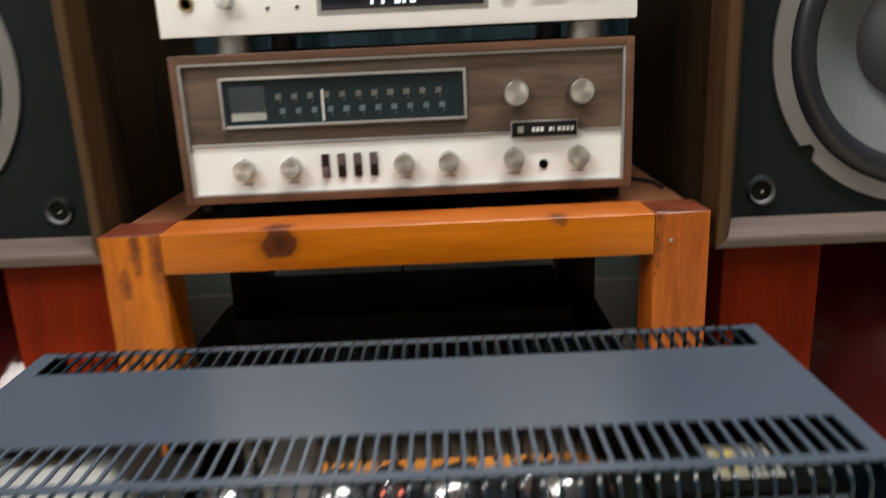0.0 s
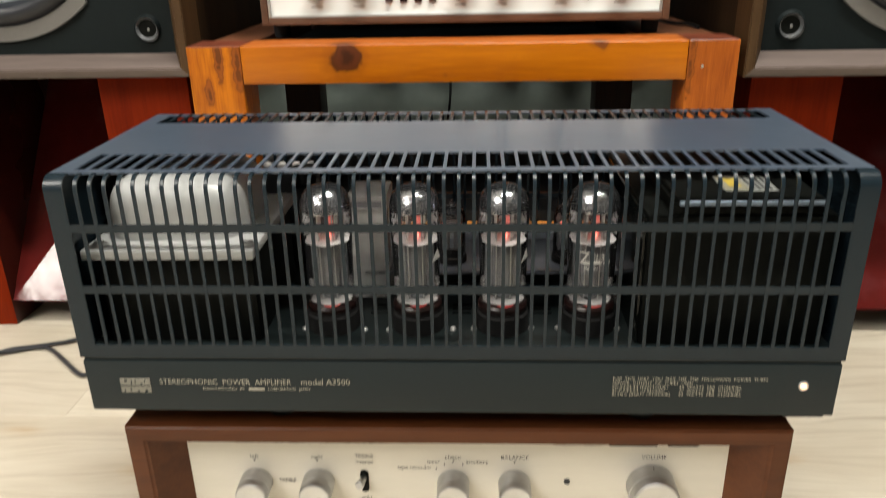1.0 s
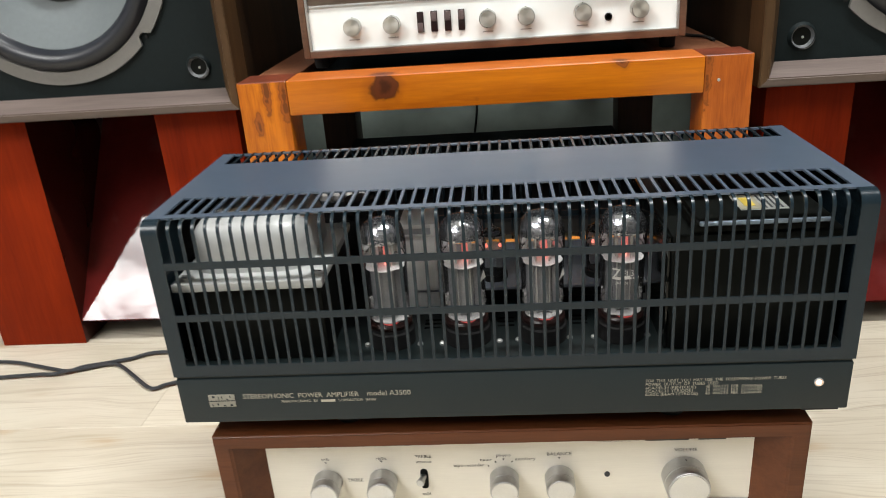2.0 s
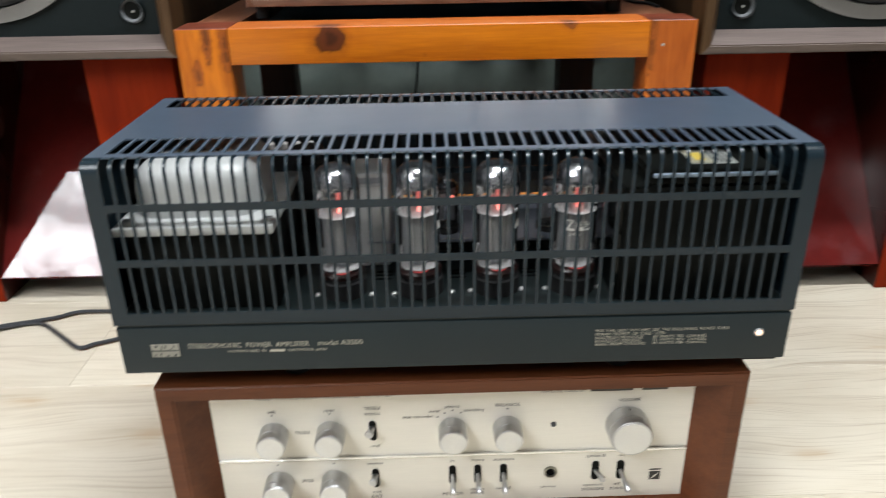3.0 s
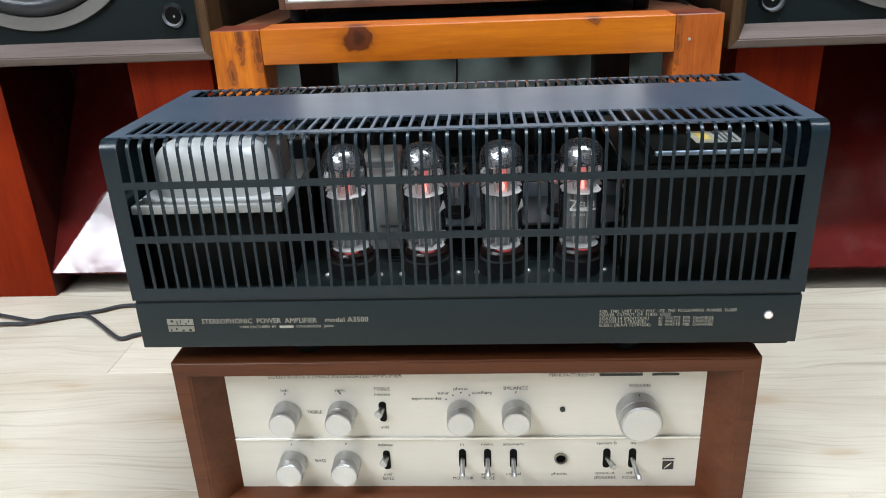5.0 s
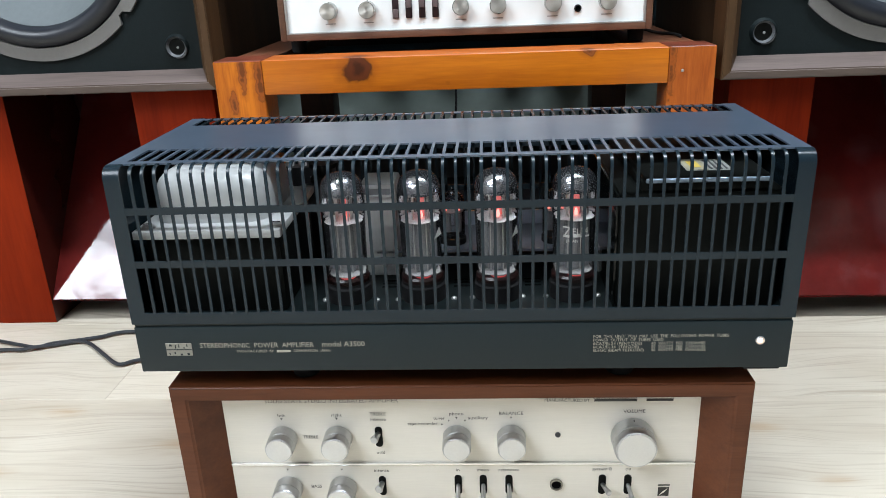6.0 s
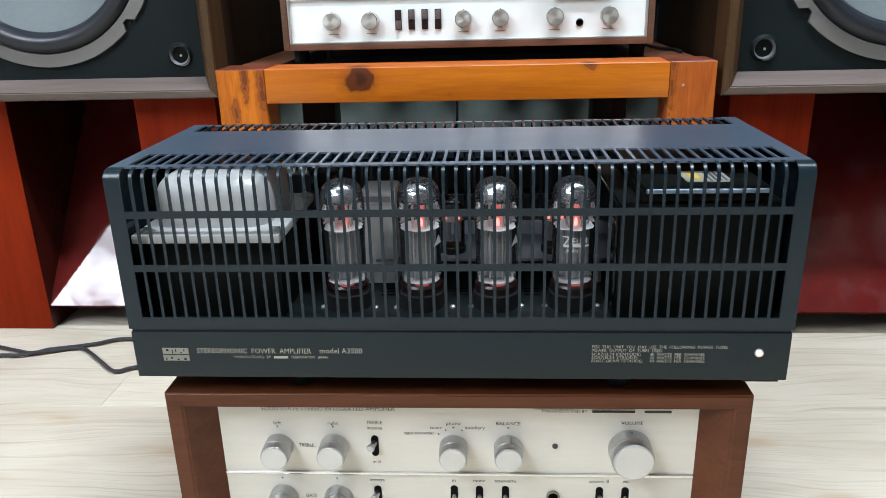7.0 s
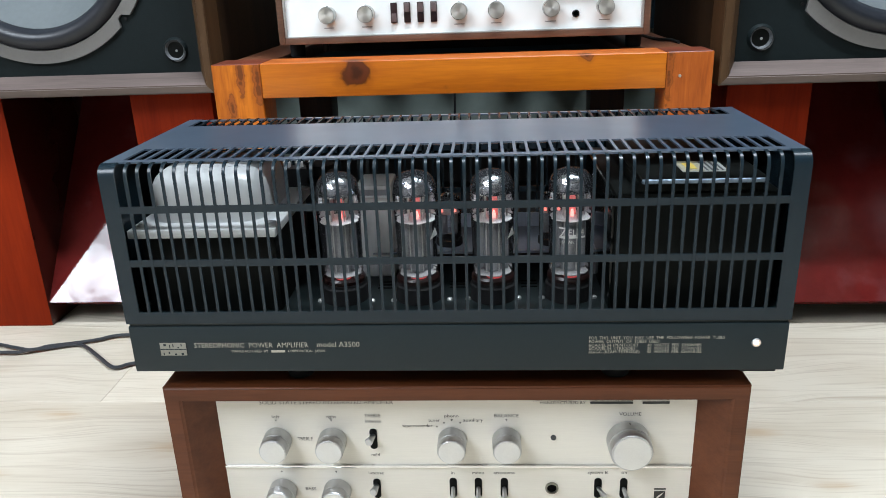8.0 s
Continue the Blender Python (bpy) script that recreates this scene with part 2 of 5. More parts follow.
def laminate(name, light, dark, streak):
    """Pale printed laminate: grain lines along x that bend round cathedral figures, with small knots."""
    m = bpy.data.materials.new(name)
    m.use_nodes = True
    N, L = m.node_tree.nodes, m.node_tree.links
    b = N["Principled BSDF"]
    b.inputs["Roughness"].default_value = 0.42

    def node(kind, *links, **values):
        n = N.new(kind)
        for k, v in values.items():
            n.inputs[k].default_value = v
        for out, k in links:
            L.new(out, n.inputs[k])
        return n

    def maths(op, a, b2, c=None):
        n = N.new("ShaderNodeMath")
        n.operation = op
        for k, v in enumerate((a, b2, c)):
            if v is None:
                continue
            if isinstance(v, (int, float)):
                n.inputs[k].default_value = v
            else:
                L.new(v, n.inputs[k])
        return n.outputs[0]

    def blend(a, colour, amount):
        n = N.new("ShaderNodeMix")
        n.data_type = "RGBA"
        L.new(amount, n.inputs[0]), L.new(a, n.inputs[6])
        n.inputs[7].default_value = (*colour, 1)
        return n.outputs[2]

    def limits(v, a, b2, c, d):
        n = node("ShaderNodeMapRange", (v, 0))
        for k, q in enumerate((a, b2, c, d)):
            n.inputs[k + 1].default_value = q
        return n.outputs[0]

    tc, info = N.new("ShaderNodeTexCoord"), N.new("ShaderNodeObjectInfo")
    shift = maths("MULTIPLY", info.outputs["Random"], 23.0)
    pos = node("ShaderNodeVectorMath", (tc.outputs["Object"], 0), (shift, 1)).outputs[0]
    sep = node("ShaderNodeSeparateXYZ", (pos, 0))
    x, y = sep.outputs[0], sep.outputs[1]
    flat = node("ShaderNodeCombineXYZ", (maths("MULTIPLY", x, 2.6), 0), (maths("MULTIPLY", y, 8.0), 1)).outputs[0]
    warp = node("ShaderNodeTexNoise", (flat, 0), Scale=1.0, Detail=2.0).outputs[0]
    v = maths("MULTIPLY_ADD", warp, 11.0, maths("MULTIPLY", y, 105.0))
    rings = node("ShaderNodeTexNoise", (node("ShaderNodeCombineXYZ", (v, 0), (maths("MULTIPLY", x, 2.2), 1)).outputs[0], 0), Scale=1.0, Detail=5.0, Roughness=0.62).outputs[0]
    fine = node("ShaderNodeTexNoise", (node("ShaderNodeCombineXYZ", (maths("MULTIPLY", v, 5.0), 0), (maths("MULTIPLY", x, 9.0), 1)).outputs[0], 0), Scale=1.0, Detail=3.0).outputs[0]
    cloud = node("ShaderNodeTexNoise", (flat, 0), Scale=2.3, Detail=3.0).outputs[0]
    base = N.new("ShaderNodeRGB")
    base.outputs[0].default_value = (*light, 1)
    out = blend(base.outputs[0], dark, limits(cloud, 0.42, 0.72, 0.0, 0.75))
    out = blend(out, streak, limits(rings, 0.46, 0.30, 0.0, 0.75))
    out = blend(out, streak, limits(fine, 0.48, 0.30, 0.0, 0.45))
    cells = node("ShaderNodeTexVoronoi", (node("ShaderNodeCombineXYZ", (maths("MULTIPLY", x, 6.0), 0), (maths("MULTIPLY", y, 17.0), 1)).outputs[0], 0), Scale=1.0)
    cells.voronoi_dimensions = "2D"
    spot = limits(maths("MULTIPLY_ADD", fine, 0.12, cells.outputs["Distance"]), 0.10, 0.24, 0.7, 0.0)
    out = blend(out, (0.40, 0.29, 0.18), maths("MULTIPLY", spot, limits(cloud, 0.50, 0.60, 0.0, 1.0)))
    tone = N.new("ShaderNodeVectorMath")
    tone.operation = "SCALE"
    L.new(out, tone.inputs[0]), L.new(limits(info.outputs["Random"], 0.0, 1.0, 0.95, 1.04), tone.inputs["Scale"])
    L.new(tone.outputs[0], b.inputs["Base Color"])
    bp = node("ShaderNodeBump", (rings, "Height"), Strength=0.05, Distance=0.001)
    L.new(bp.outputs[0], b.inputs["Normal"])
    return m


def glow(name, colour, strength):
    m = bpy.data.materials.new(name)
    m.use_nodes = True
    b = m.node_tree.nodes["Principled BSDF"]
    b.inputs["Base Color"].default_value = (*[c * 0.5 for c in colour], 1)
    b.inputs["Emission Color"].default_value, b.inputs["Emission Strength"].default_value = (*colour, 1), strength
    return m


def clear_glass(name, tint=(1, 1, 1), rough=0.02, haze_part=0.022):
    """Thin glass: mostly see-through, a little hazy, with a glossy skin."""
    m = bpy.data.materials.new(name)
    m.use_nodes = True
    N, L = m.node_tree.nodes, m.node_tree.links
    N.remove(N["Principled BSDF"])
    tr, gl, mx, fr = N.new("ShaderNodeBsdfTransparent"), N.new("ShaderNodeBsdfGlossy"), N.new("ShaderNodeMixShader"), N.new("ShaderNodeFresnel")
    tr.inputs[0].default_value = (*tint, 1)
    gl.inputs["Roughness"].default_value = rough
    fr.inputs[0].default_value = 1.50
    haze, hm = N.new("ShaderNodeBsdfDiffuse"), N.new("ShaderNodeMixShader")
    hm.inputs[0].default_value = haze_part
    haze.inputs[0].default_value = (0.75, 0.78, 0.84, 1)
    L.new(tr.outputs[0], hm.inputs[1]), L.new(haze.outputs[0], hm.inputs[2])
    L.new(fr.outputs[0], mx.inputs[0]), L.new(hm.outputs[0], mx.inputs[1]), L.new(gl.outputs[0], mx.inputs[2])
    L.new(mx.outputs[0], N["Material Output"].inputs[0])
    return m


def scuffed(m):
    """Cloudy gloss, streaks and small dimples in the clear coat of a lacquer."""
    N, L = m.node_tree.nodes, m.node_tree.links
    b = N["Principled BSDF"]
    tc, cloud, dots, bp, mr = (N.new(k) for k in ("ShaderNodeTexCoord", "ShaderNodeTexNoise", "ShaderNodeTexNoise", "ShaderNodeBump", "ShaderNodeMapRange"))
    cloud.inputs["Scale"].default_value, cloud.inputs["Detail"].default_value = 17.0, 5
    dots.inputs["Scale"].default_value, dots.inputs["Detail"].default_value = 150.0, 3
    for n in (cloud, dots):
        L.new(tc.outputs["Object"], n.inputs[0])
    mr.inputs[1].default_value, mr.inputs[2].default_value, mr.inputs[3].default_value, mr.inputs[4].default_value = 0.42, 0.62, 0.02, 0.065
    L.new(cloud.outputs[0], mr.inputs[0]), L.new(mr.outputs[0], b.inputs["Coat Roughness"])
    worn, lim = N.new("ShaderNodeTexNoise"), N.new("ShaderNodeMapRange")
    worn.inputs["Scale"].default_value, worn.inputs["Detail"].default_value, worn.inputs["Distortion"].default_value = 11.0, 4, 1.5
    lim.inputs[1].default_value, lim.inputs[2].default_value, lim.inputs[3].default_value, lim.inputs[4].default_value = 0.40, 0.62, 0.22, 0.60
    L.new(tc.outputs["Object"], worn.inputs[0])
    L.new(worn.outputs[0], lim.inputs[0]), L.new(lim.outputs[0], b.inputs["Coat Weight"])
    bp.inputs["Strength"].default_value, bp.inputs["Distance"].default_value = 0.06, 0.001
    L.new(dots.outputs[0], bp.inputs["Height"]), L.new(bp.outputs[0], b.inputs["Coat Normal"])


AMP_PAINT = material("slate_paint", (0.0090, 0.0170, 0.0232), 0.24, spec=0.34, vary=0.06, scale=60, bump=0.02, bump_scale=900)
# Lighter copy of the slate paint for upward faces; top light in the colour.
AMP_TOP = material("lit_top_slate_paint", (0.056, 0.079, 0.114), 0.36, spec=0.6, coat=1.0, vary=0.04, scale=40, dirt_or_haze=((0.054, 0.072, 0.092), 0.3))
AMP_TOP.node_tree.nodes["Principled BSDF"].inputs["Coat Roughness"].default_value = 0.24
AMP_FRONT = material("chassis_paint", (0.010, 0.017, 0.020), 0.36, spec=0.28, vary=0.06, scale=60, bump=0.04, bump_scale=900)
BLACK = material("black_paint", (0.005, 0.005, 0.0055), 0.55, spec=0.3, vary=0.2, scale=40, bump=0.05)
DEEP = material("black_enamel", (0.0034, 0.0042, 0.0036), 0.55, spec=0.10, vary=0.2, scale=40)
RUBBER = material("black_rubber", (0.008, 0.008, 0.0085), 0.7, spec=0.3, vary=0.2, scale=60)
PRINT_GOLD = material("pale_gold_print", (0.36, 0.34, 0.28), 0.5, vary=0.1, scale=300)
PRINT_WHITE = material("white_print", (0.7, 0.7, 0.68), 0.5, vary=0.1, scale=300)
PRINT_BLACK = material("black_print", (0.03, 0.028, 0.025), 0.5, vary=0.1, scale=300)
ALU = material("spun_aluminium", (0.50, 0.505, 0.515), 0.36, metal=1.0, vary=0.06, scale=120)
ALU_FACE = material("turned_aluminium_face", (0.66, 0.66, 0.65), 0.38, metal=0.75, vary=0.05, scale=200, aniso=0.8)
CHROME = material("chrome", (0.8, 0.8, 0.8), 0.15, metal=1.0, vary=0.05)
STEEL = material("dull_steel", (0.45, 0.45, 0.44), 0.4, metal=0.7, vary=0.15, scale=60)
CHAMPAGNE = material("champagne_panel", (0.715, 0.682, 0.605), 0.42, metal=0.12, vary=0.04, scale=20, stretch=(1, 20, 20), bump=0.03, bump_scale=300)
WHITE_PANEL = material("ivory_panel", (0.80, 0.83, 0.81), 0.4, vary=0.03, scale=20)
SILVER_PANEL = material("silver_panel", (0.86, 0.855, 0.84), 0.35, metal=0.1, vary=0.03, scale=20)
TRAFO_PAINT = material("silver_grey_paint", (0.45, 0.46, 0.455), 0.45, metal=0.15, vary=0.06, scale=50, dirt_or_haze=((0.28, 0.27, 0.26), 0.25))
CAN_PAINT = material("grey_can_paint", (0.60, 0.61, 0.60), 0.45, metal=0.1, vary=0.08, scale=50)
PCB = material("blue_grey_board", (0.20, 0.23, 0.28), 0.4, vary=0.15, scale=50)
MICA = material("mica_disc", (0.36, 0.34, 0.33), 0.5, vary=0.1, scale=200)
PLATE = material("grey_anode", (0.20, 0.205, 0.22), 0.45, metal=0.2, vary=0.2, scale=120, stretch=(1, 1, 0.05))
GETTER = material("silver_getter", (0.66, 0.66, 0.69), 0.10, metal=1.0, vary=0.45, scale=150, bump=1.0, bump_scale=120)
COLLAR = material("red_brown_collar", (0.012, 0.0045, 0.004), 0.3, vary=0.15, scale=80)
ORANGE_CAP = material("orange_capacitor", (0.72, 0.27, 0.045), 0.35, vary=0.12, scale=80, rand=0.12)
TEAK = wood("red_brown_walnut", (0.076, 0.0222, 0.0074), (0.122, 0.0376, 0.0130), grain=(2, 30, 30), scale=5, rough=0.42, rings=0.5, bump=0.05, spec=0.28)
WALNUT = wood("walnut_veneer", (0.050, 0.033, 0.022), (0.145, 0.096, 0.066), grain=(2.5, 30, 30), scale=5, rough=0.45, rings=0.7)
WALNUT_CASE = wood("walnut_case", (0.072, 0.034, 0.019), (0.150, 0.072, 0.042), grain=(2, 24, 24), scale=5, rough=0.4)
PINE = wood("orange_varnished_pine", (0.35, 0.082, 0.002), (0.58, 0.168, 0.0045), grain=(1.5, 22, 22), scale=4, rough=0.36, coat=0.15, rings=0.5, bump=0.05, spec=0.35, knots=[(-0.1205, 0.3815, 0.339, 0.0168, (0.105, 0.024, 0.006), 0.9), (0.1365, 0.379, 0.3545, 0.009, (0.26, 0.07, 0.018), 1.0), (-0.0180, 0.3815, 0.3225, 0.0026, (0.14, 0.035, 0.010), 1.0)])
STAIN = (0.29, 0.070, 0.008)
PINE_POST = wood("orange_varnished_pine_post", (0.28, 0.062, 0.002), (0.55, 0.155, 0.0045), grain=(30, 30, 3.0), scale=4, rough=0.36, coat=0.15, rings=0.8, bump=0.05, spec=0.35, knots=[(-0.2505, 0.379, 0.3420, 0.0055, STAIN, 0.22), (-0.2315, 0.379, 0.3330, 0.0068, STAIN, 0.22), (-0.2640, 0.379, 0.3060, 0.0050, STAIN, 0.35)])
PINE_WORN = wood("worn_reddish_pine_post", (0.27, 0.056, 0.005), (0.47, 0.120, 0.013), grain=(30, 30, 3.0), scale=4, rough=0.40, coat=0.12, rings=0.8, bump=0.05, spec=0.35, knots=[(0.2270, 0.379, 0.3350, 0.0060, STAIN, 0.16)])
PINE_EDGE = wood("pine_rubbed_top", (0.36, 0.080, 0.009), (0.53, 0.150, 0.028), grain=(2, 16, 16), scale=6, rough=0.42, coat=0.1, rings=0.6, knots=[(-0.1205, 0.3900, 0.352, 0.0150, (0.20, 0.05, 0.02), 1.0), (0.1365, 0.386, 0.3535, 0.010, (0.26, 0.07, 0.018), 1.0)])
PINE_END = wood("dark_red_post_top", (0.085, 0.017, 0.008), (0.20, 0.045, 0.020), grain=(8, 8, 8), scale=8, rough=0.45, coat=0.1)
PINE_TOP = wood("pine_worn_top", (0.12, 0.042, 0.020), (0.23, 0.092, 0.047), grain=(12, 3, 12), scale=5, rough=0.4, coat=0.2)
# Darker wood colour for the rear of the stand, standing for its shade.
DARK_POST = wood("shaded_post_wood", (0.03, 0.012, 0.008), (0.07, 0.03, 0.018), grain=(20, 20, 2), scale=4, rough=0.5)
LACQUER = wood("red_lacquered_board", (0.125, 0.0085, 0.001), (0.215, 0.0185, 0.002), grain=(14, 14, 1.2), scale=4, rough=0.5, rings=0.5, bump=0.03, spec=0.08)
# Lilac patches over the red put the hazy ceiling reflection into the colour.
LACQUER_FLAT = material("red_lacquered_shelf", (0.082, 0.009, 0.008), 0.40, spec=0.0, vary=0.2, scale=14, coat=0.62, bump=0.06, bump_scale=60, dirt_or_haze=((0.17, 0.085, 0.100), 0.35))
LACQUER_FLAT.node_tree.nodes["Principled BSDF"].inputs["Coat IOR"].default_value = 2.1
scuffed(LACQUER_FLAT)
SPK_CASE = wood("speaker_walnut_case", (0.014, 0.0075, 0.0035), (0.034, 0.018, 0.008), grain=(18, 18, 1.5), scale=5, rough=0.55, spec=0.15)
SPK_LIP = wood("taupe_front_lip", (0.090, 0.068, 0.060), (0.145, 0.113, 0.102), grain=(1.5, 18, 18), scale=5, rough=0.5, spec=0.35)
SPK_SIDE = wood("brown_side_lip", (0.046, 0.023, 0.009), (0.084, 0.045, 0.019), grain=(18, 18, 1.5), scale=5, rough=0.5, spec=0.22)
BAFFLE = material("black_green_baffle", (0.0055, 0.0094, 0.0100), 0.6, spec=0.15, vary=0.2, scale=40, bump=0.2, bump_scale=400)
CONE = material("grey_paper_cone", (0.105, 0.122, 0.128), 0.65, vary=0.08, scale=40, bump=0.15, bump_scale=200)
SURROUND = material("dark_glossy_surround", (0.011, 0.013, 0.018), 0.36, vary=0.1, scale=60, bump=0.1, bump_scale=300)
FRAME_GREY = material("grey_basket_ring", (0.155, 0.150, 0.142), 0.45, metal=0.2, vary=0.08, scale=50)
CAP_DARK = material("dark_dust_cap", (0.03, 0.032, 0.036), 0.55, vary=0.1, scale=60)
DIAL_GLASS = material("dark_dial_glass", (0.012, 0.022, 0.026), 0.12, vary=0.1, scale=30)
DIAL_PRINT = material("pale_dial_print", (0.11, 0.165, 0.19), 0.5, vary=0.25, scale=300)
DIAL_WARM = material("warm_dial_print", (0.15, 0.15, 0.125), 0.5, vary=0.3, scale=300)
ROCKER = material("lit_brown_rocker", (0.115, 0.085, 0.082), 0.35, vary=0.2, scale=90)
METER = material("meter_face", (0.34, 0.36, 0.33), 0.45, vary=0.15, scale=50)
SWITCH_BROWN = material("brown_switch", (0.016, 0.006, 0.006), 0.35, vary=0.1, scale=90)
WALL_PAINT = material("pale_wall_paint", (0.16, 0.155, 0.15), 0.85, vary=0.05, scale=6, bump=0.1, bump_scale=80)
WALL_LOW = material("grey_green_wall", (0.165, 0.20, 0.18), 0.75, vary=0.2, scale=8, bump=0.1, bump_scale=80)
CEIL = material("white_ceiling", (0.72, 0.72, 0.71), 0.9, vary=0.03, scale=5)
CLOTH = material("teal_curtain_cloth", (0.030, 0.075, 0.095), 0.9, vary=0.25, scale=25, bump=0.3, bump_scale=500)
PLANK = laminate("pale_grey_oak_laminate", (0.56, 0.507, 0.415), (0.44, 0.38, 0.29), (0.34, 0.28, 0.21))
TUBE_GLOW = glow("fluorescent_tube_glow", (0.95, 0.98, 1.0), 9.0)
TUBE_GLASS = clear_glass("tube_glass", (0.93, 0.94, 0.95))
HEATER = glow("heater_glow", (1.0, 0.25, 0.20), 2.8)
HEATER_SOFT = glow("heater_glow_soft", (1.0, 0.22, 0.19), 0.50)
PILOT = glow("pilot_glow", (1.0, 0.70, 0.50), 1.9)
PANEL_GLOW = glow("light_panel_glow", (0.95, 0.98, 1.0), 3.0)
DISPLAY = glow("display_glow", (0.7, 0.85, 1.0), 2.5)
YELLOW = material("yellow_label", (0.50, 0.37, 0.06), 0.5, vary=0.1, scale=80)
LABEL = material("pale_label", (0.30, 0.31, 0.29), 0.45, vary=0.2, scale=60)

DECK = material("dark_deck_paint", (0.009, 0.014, 0.0145), 0.38, spec=0.35, vary=0.12, scale=50)
VOID = material("black_opening", (0.002, 0.002, 0.002), 0.9, spec=0.05, vary=0.1)
ENAMEL = material("glossy_black_enamel", (0.0045, 0.0055, 0.005), 0.13, spec=0.35, vary=0.2, scale=40, bump=0.02, bump_scale=120)
BRIGHT_EDGE = material("edge_reflection_blue", (0.24, 0.31, 0.40), 0.36, metal=0.8, vary=0.3, scale=60)
CABLE = material("grey_black_cable", (0.022, 0.024, 0.028), 0.45, vary=0.15, scale=60)
HOLE_RIM = material("worn_lit_rim_plastic", (0.10, 0.105, 0.11), 0.45, vary=0.6, scale=220)
COLLAR_GLOW = glow("collar_glow", (1.0, 0.13, 0.12), 0.40)
SHIELD = material("blue_grey_shield", (0.50, 0.56, 0.66), 0.35, vary=0.1, scale=60)
PRINT_DIM = material("dull_gold_print", (0.24, 0.23, 0.195), 0.5, vary=0.2, scale=600)
RC_ALU = material("brushed_knob_metal", (0.50, 0.49, 0.46), 0.28, metal=1.0, vary=0.08, scale=160)
RC_FACE = material("spun_knob_face", (0.70, 0.68, 0.62), 0.36, metal=0.9, vary=0.06, scale=200, aniso=0.8)
HEATER_HOT = glow("hot_heater_glow", (1.0, 0.22, 0.16), 1.7)
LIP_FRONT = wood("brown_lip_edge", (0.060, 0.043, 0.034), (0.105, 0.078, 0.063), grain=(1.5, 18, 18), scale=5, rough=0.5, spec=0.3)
# Upper discs get a lighter mica colour for the light they catch.
MICA_TOP = material("lit_mica_disc", (0.76, 0.74, 0.73), 0.5, vary=0.1, scale=200)
# Darker copy of the red lacquer, its shade put into the colour.
INNER_SHADE = material("shaded_red_inner_face", (0.030, 0.0040, 0.0022), 0.28, spec=0.4, vary=0.2, scale=30)

# ---- the room ----
X0, X1, Y0, Y1, ZC = -2.85, 2.0, -2.65, 0.985, 2.5


def setting(name, bm, mat, label, parent=None):
    ob = part(name, bm, mat, parent, label)
    return tagged(ob, kind="structure")


floor = setting("floor", slab(X0, X1, Y0, Y1, -0.05, -0.012), WALL_LOW, "pale oak laminate floor laid in long planks")
setting("ceiling", slab(X0, X1, Y0, Y1, ZC, ZC + 0.05), CEIL, "plain white ceiling")
setting("wall_west", slab(X0 - 0.1, X0, Y0, Y1, -0.05, ZC), WALL_PAINT, "plain pale painted wall")
setting("wall_east", slab(X1, X1 + 0.1, Y0, Y1, -0.05, ZC), WALL_PAINT, "plain pale painted wall")
setting("wall_south", slab(X0 - 0.1, X1 + 0.1, Y0 - 0.1, Y0, -0.05, ZC), WALL_PAINT, "plain pale painted wall")
setting("wall_north", slab(X0 - 0.1, X1 + 0.1, Y1, Y1 + 0.1, -0.05, ZC), WALL_LOW, "grey-green painted wall behind the stand")
setting("baseboard", slab(X0, X1, Y1 - 0.018, Y1 - 0.0005, 0.0, 0.093, bev=0.004), WALL_PAINT, "pale grey baseboard on the rear wall")

# square light panel on the ceiling, unseen, standing in for the inferred window
LPX, LPY, LPH = -1.72, -1.76, 0.86
lp = group("light_panel", (LPX, LPY, ZC), "large white four-pane panel on the ceiling, standing in for a window", "ceiling light")
part("housing", slab(LPX - LPH, LPX + LPH, LPY - LPH, LPY + LPH, ZC - 0.028, ZC, bev=0.006), CEIL, lp)
for sx in (-1, 1):
    for sy in (-1, 1):
        cx, cy = LPX + sx * LPH * 0.485, LPY + sy * LPH * 0.485
        part("diffuser", slab(cx - LPH * 0.45, cx + LPH * 0.45, cy - LPH * 0.45, cy + LPH * 0.45, ZC - 0.036, ZC - 0.0285), PANEL_GLOW, lp, "glowing white diffuser pane")

tl = group("tube_light", (0.40, -0.20, ZC), "white fluorescent tube light fixed to the ceiling", "ceiling light")
part("housing", slab(-0.26, 1.06, -0.25, -0.15, ZC - 0.06, ZC, bev=0.006), CEIL, tl)
part("lamp_tube", tube(bmesh.new(), [(-0.22, -0.20, ZC - 0.085), (0.40, -0.20, ZC - 0.085), (1.02, -0.20, ZC - 0.085)], 0.014, 12), TUBE_GLOW, tl, "glowing white tube")
for x in (-0.235, 1.035):
    part("end_cap", slab(x - 0.015, x + 0.015, -0.22, -0.18, ZC - 0.105, ZC - 0.055, bev=0.003), CEIL, tl)

# teal curtain behind the equipment
bm = bmesh.new()
cols = []
for i in range(161):
    x = -0.50 + 1.7 * i / 160
    y = 0.915 + 0.022 * math.sin(x * 62) + 0.012 * math.sin(x * 23 + 1.3)
    cols.append([bm.verts.new((x, y + 0.004 * math.sin(z * 9 + x * 5), z)) for z in (0.34, 0.7, 1.1, 1.6, 2.2)])
for a, b in zip(cols, cols[1:]):
    for k in range(4):
        bm.faces.new((a[k], b[k], b[k + 1], a[k + 1]))
bmesh.ops.solidify(bm, geom=bm.faces[:], thickness=0.003)
curtain = part("curtain", bm, CLOTH, None, "dark teal curtain hanging in folds behind the stand")
tagged(curtain, category="curtain")
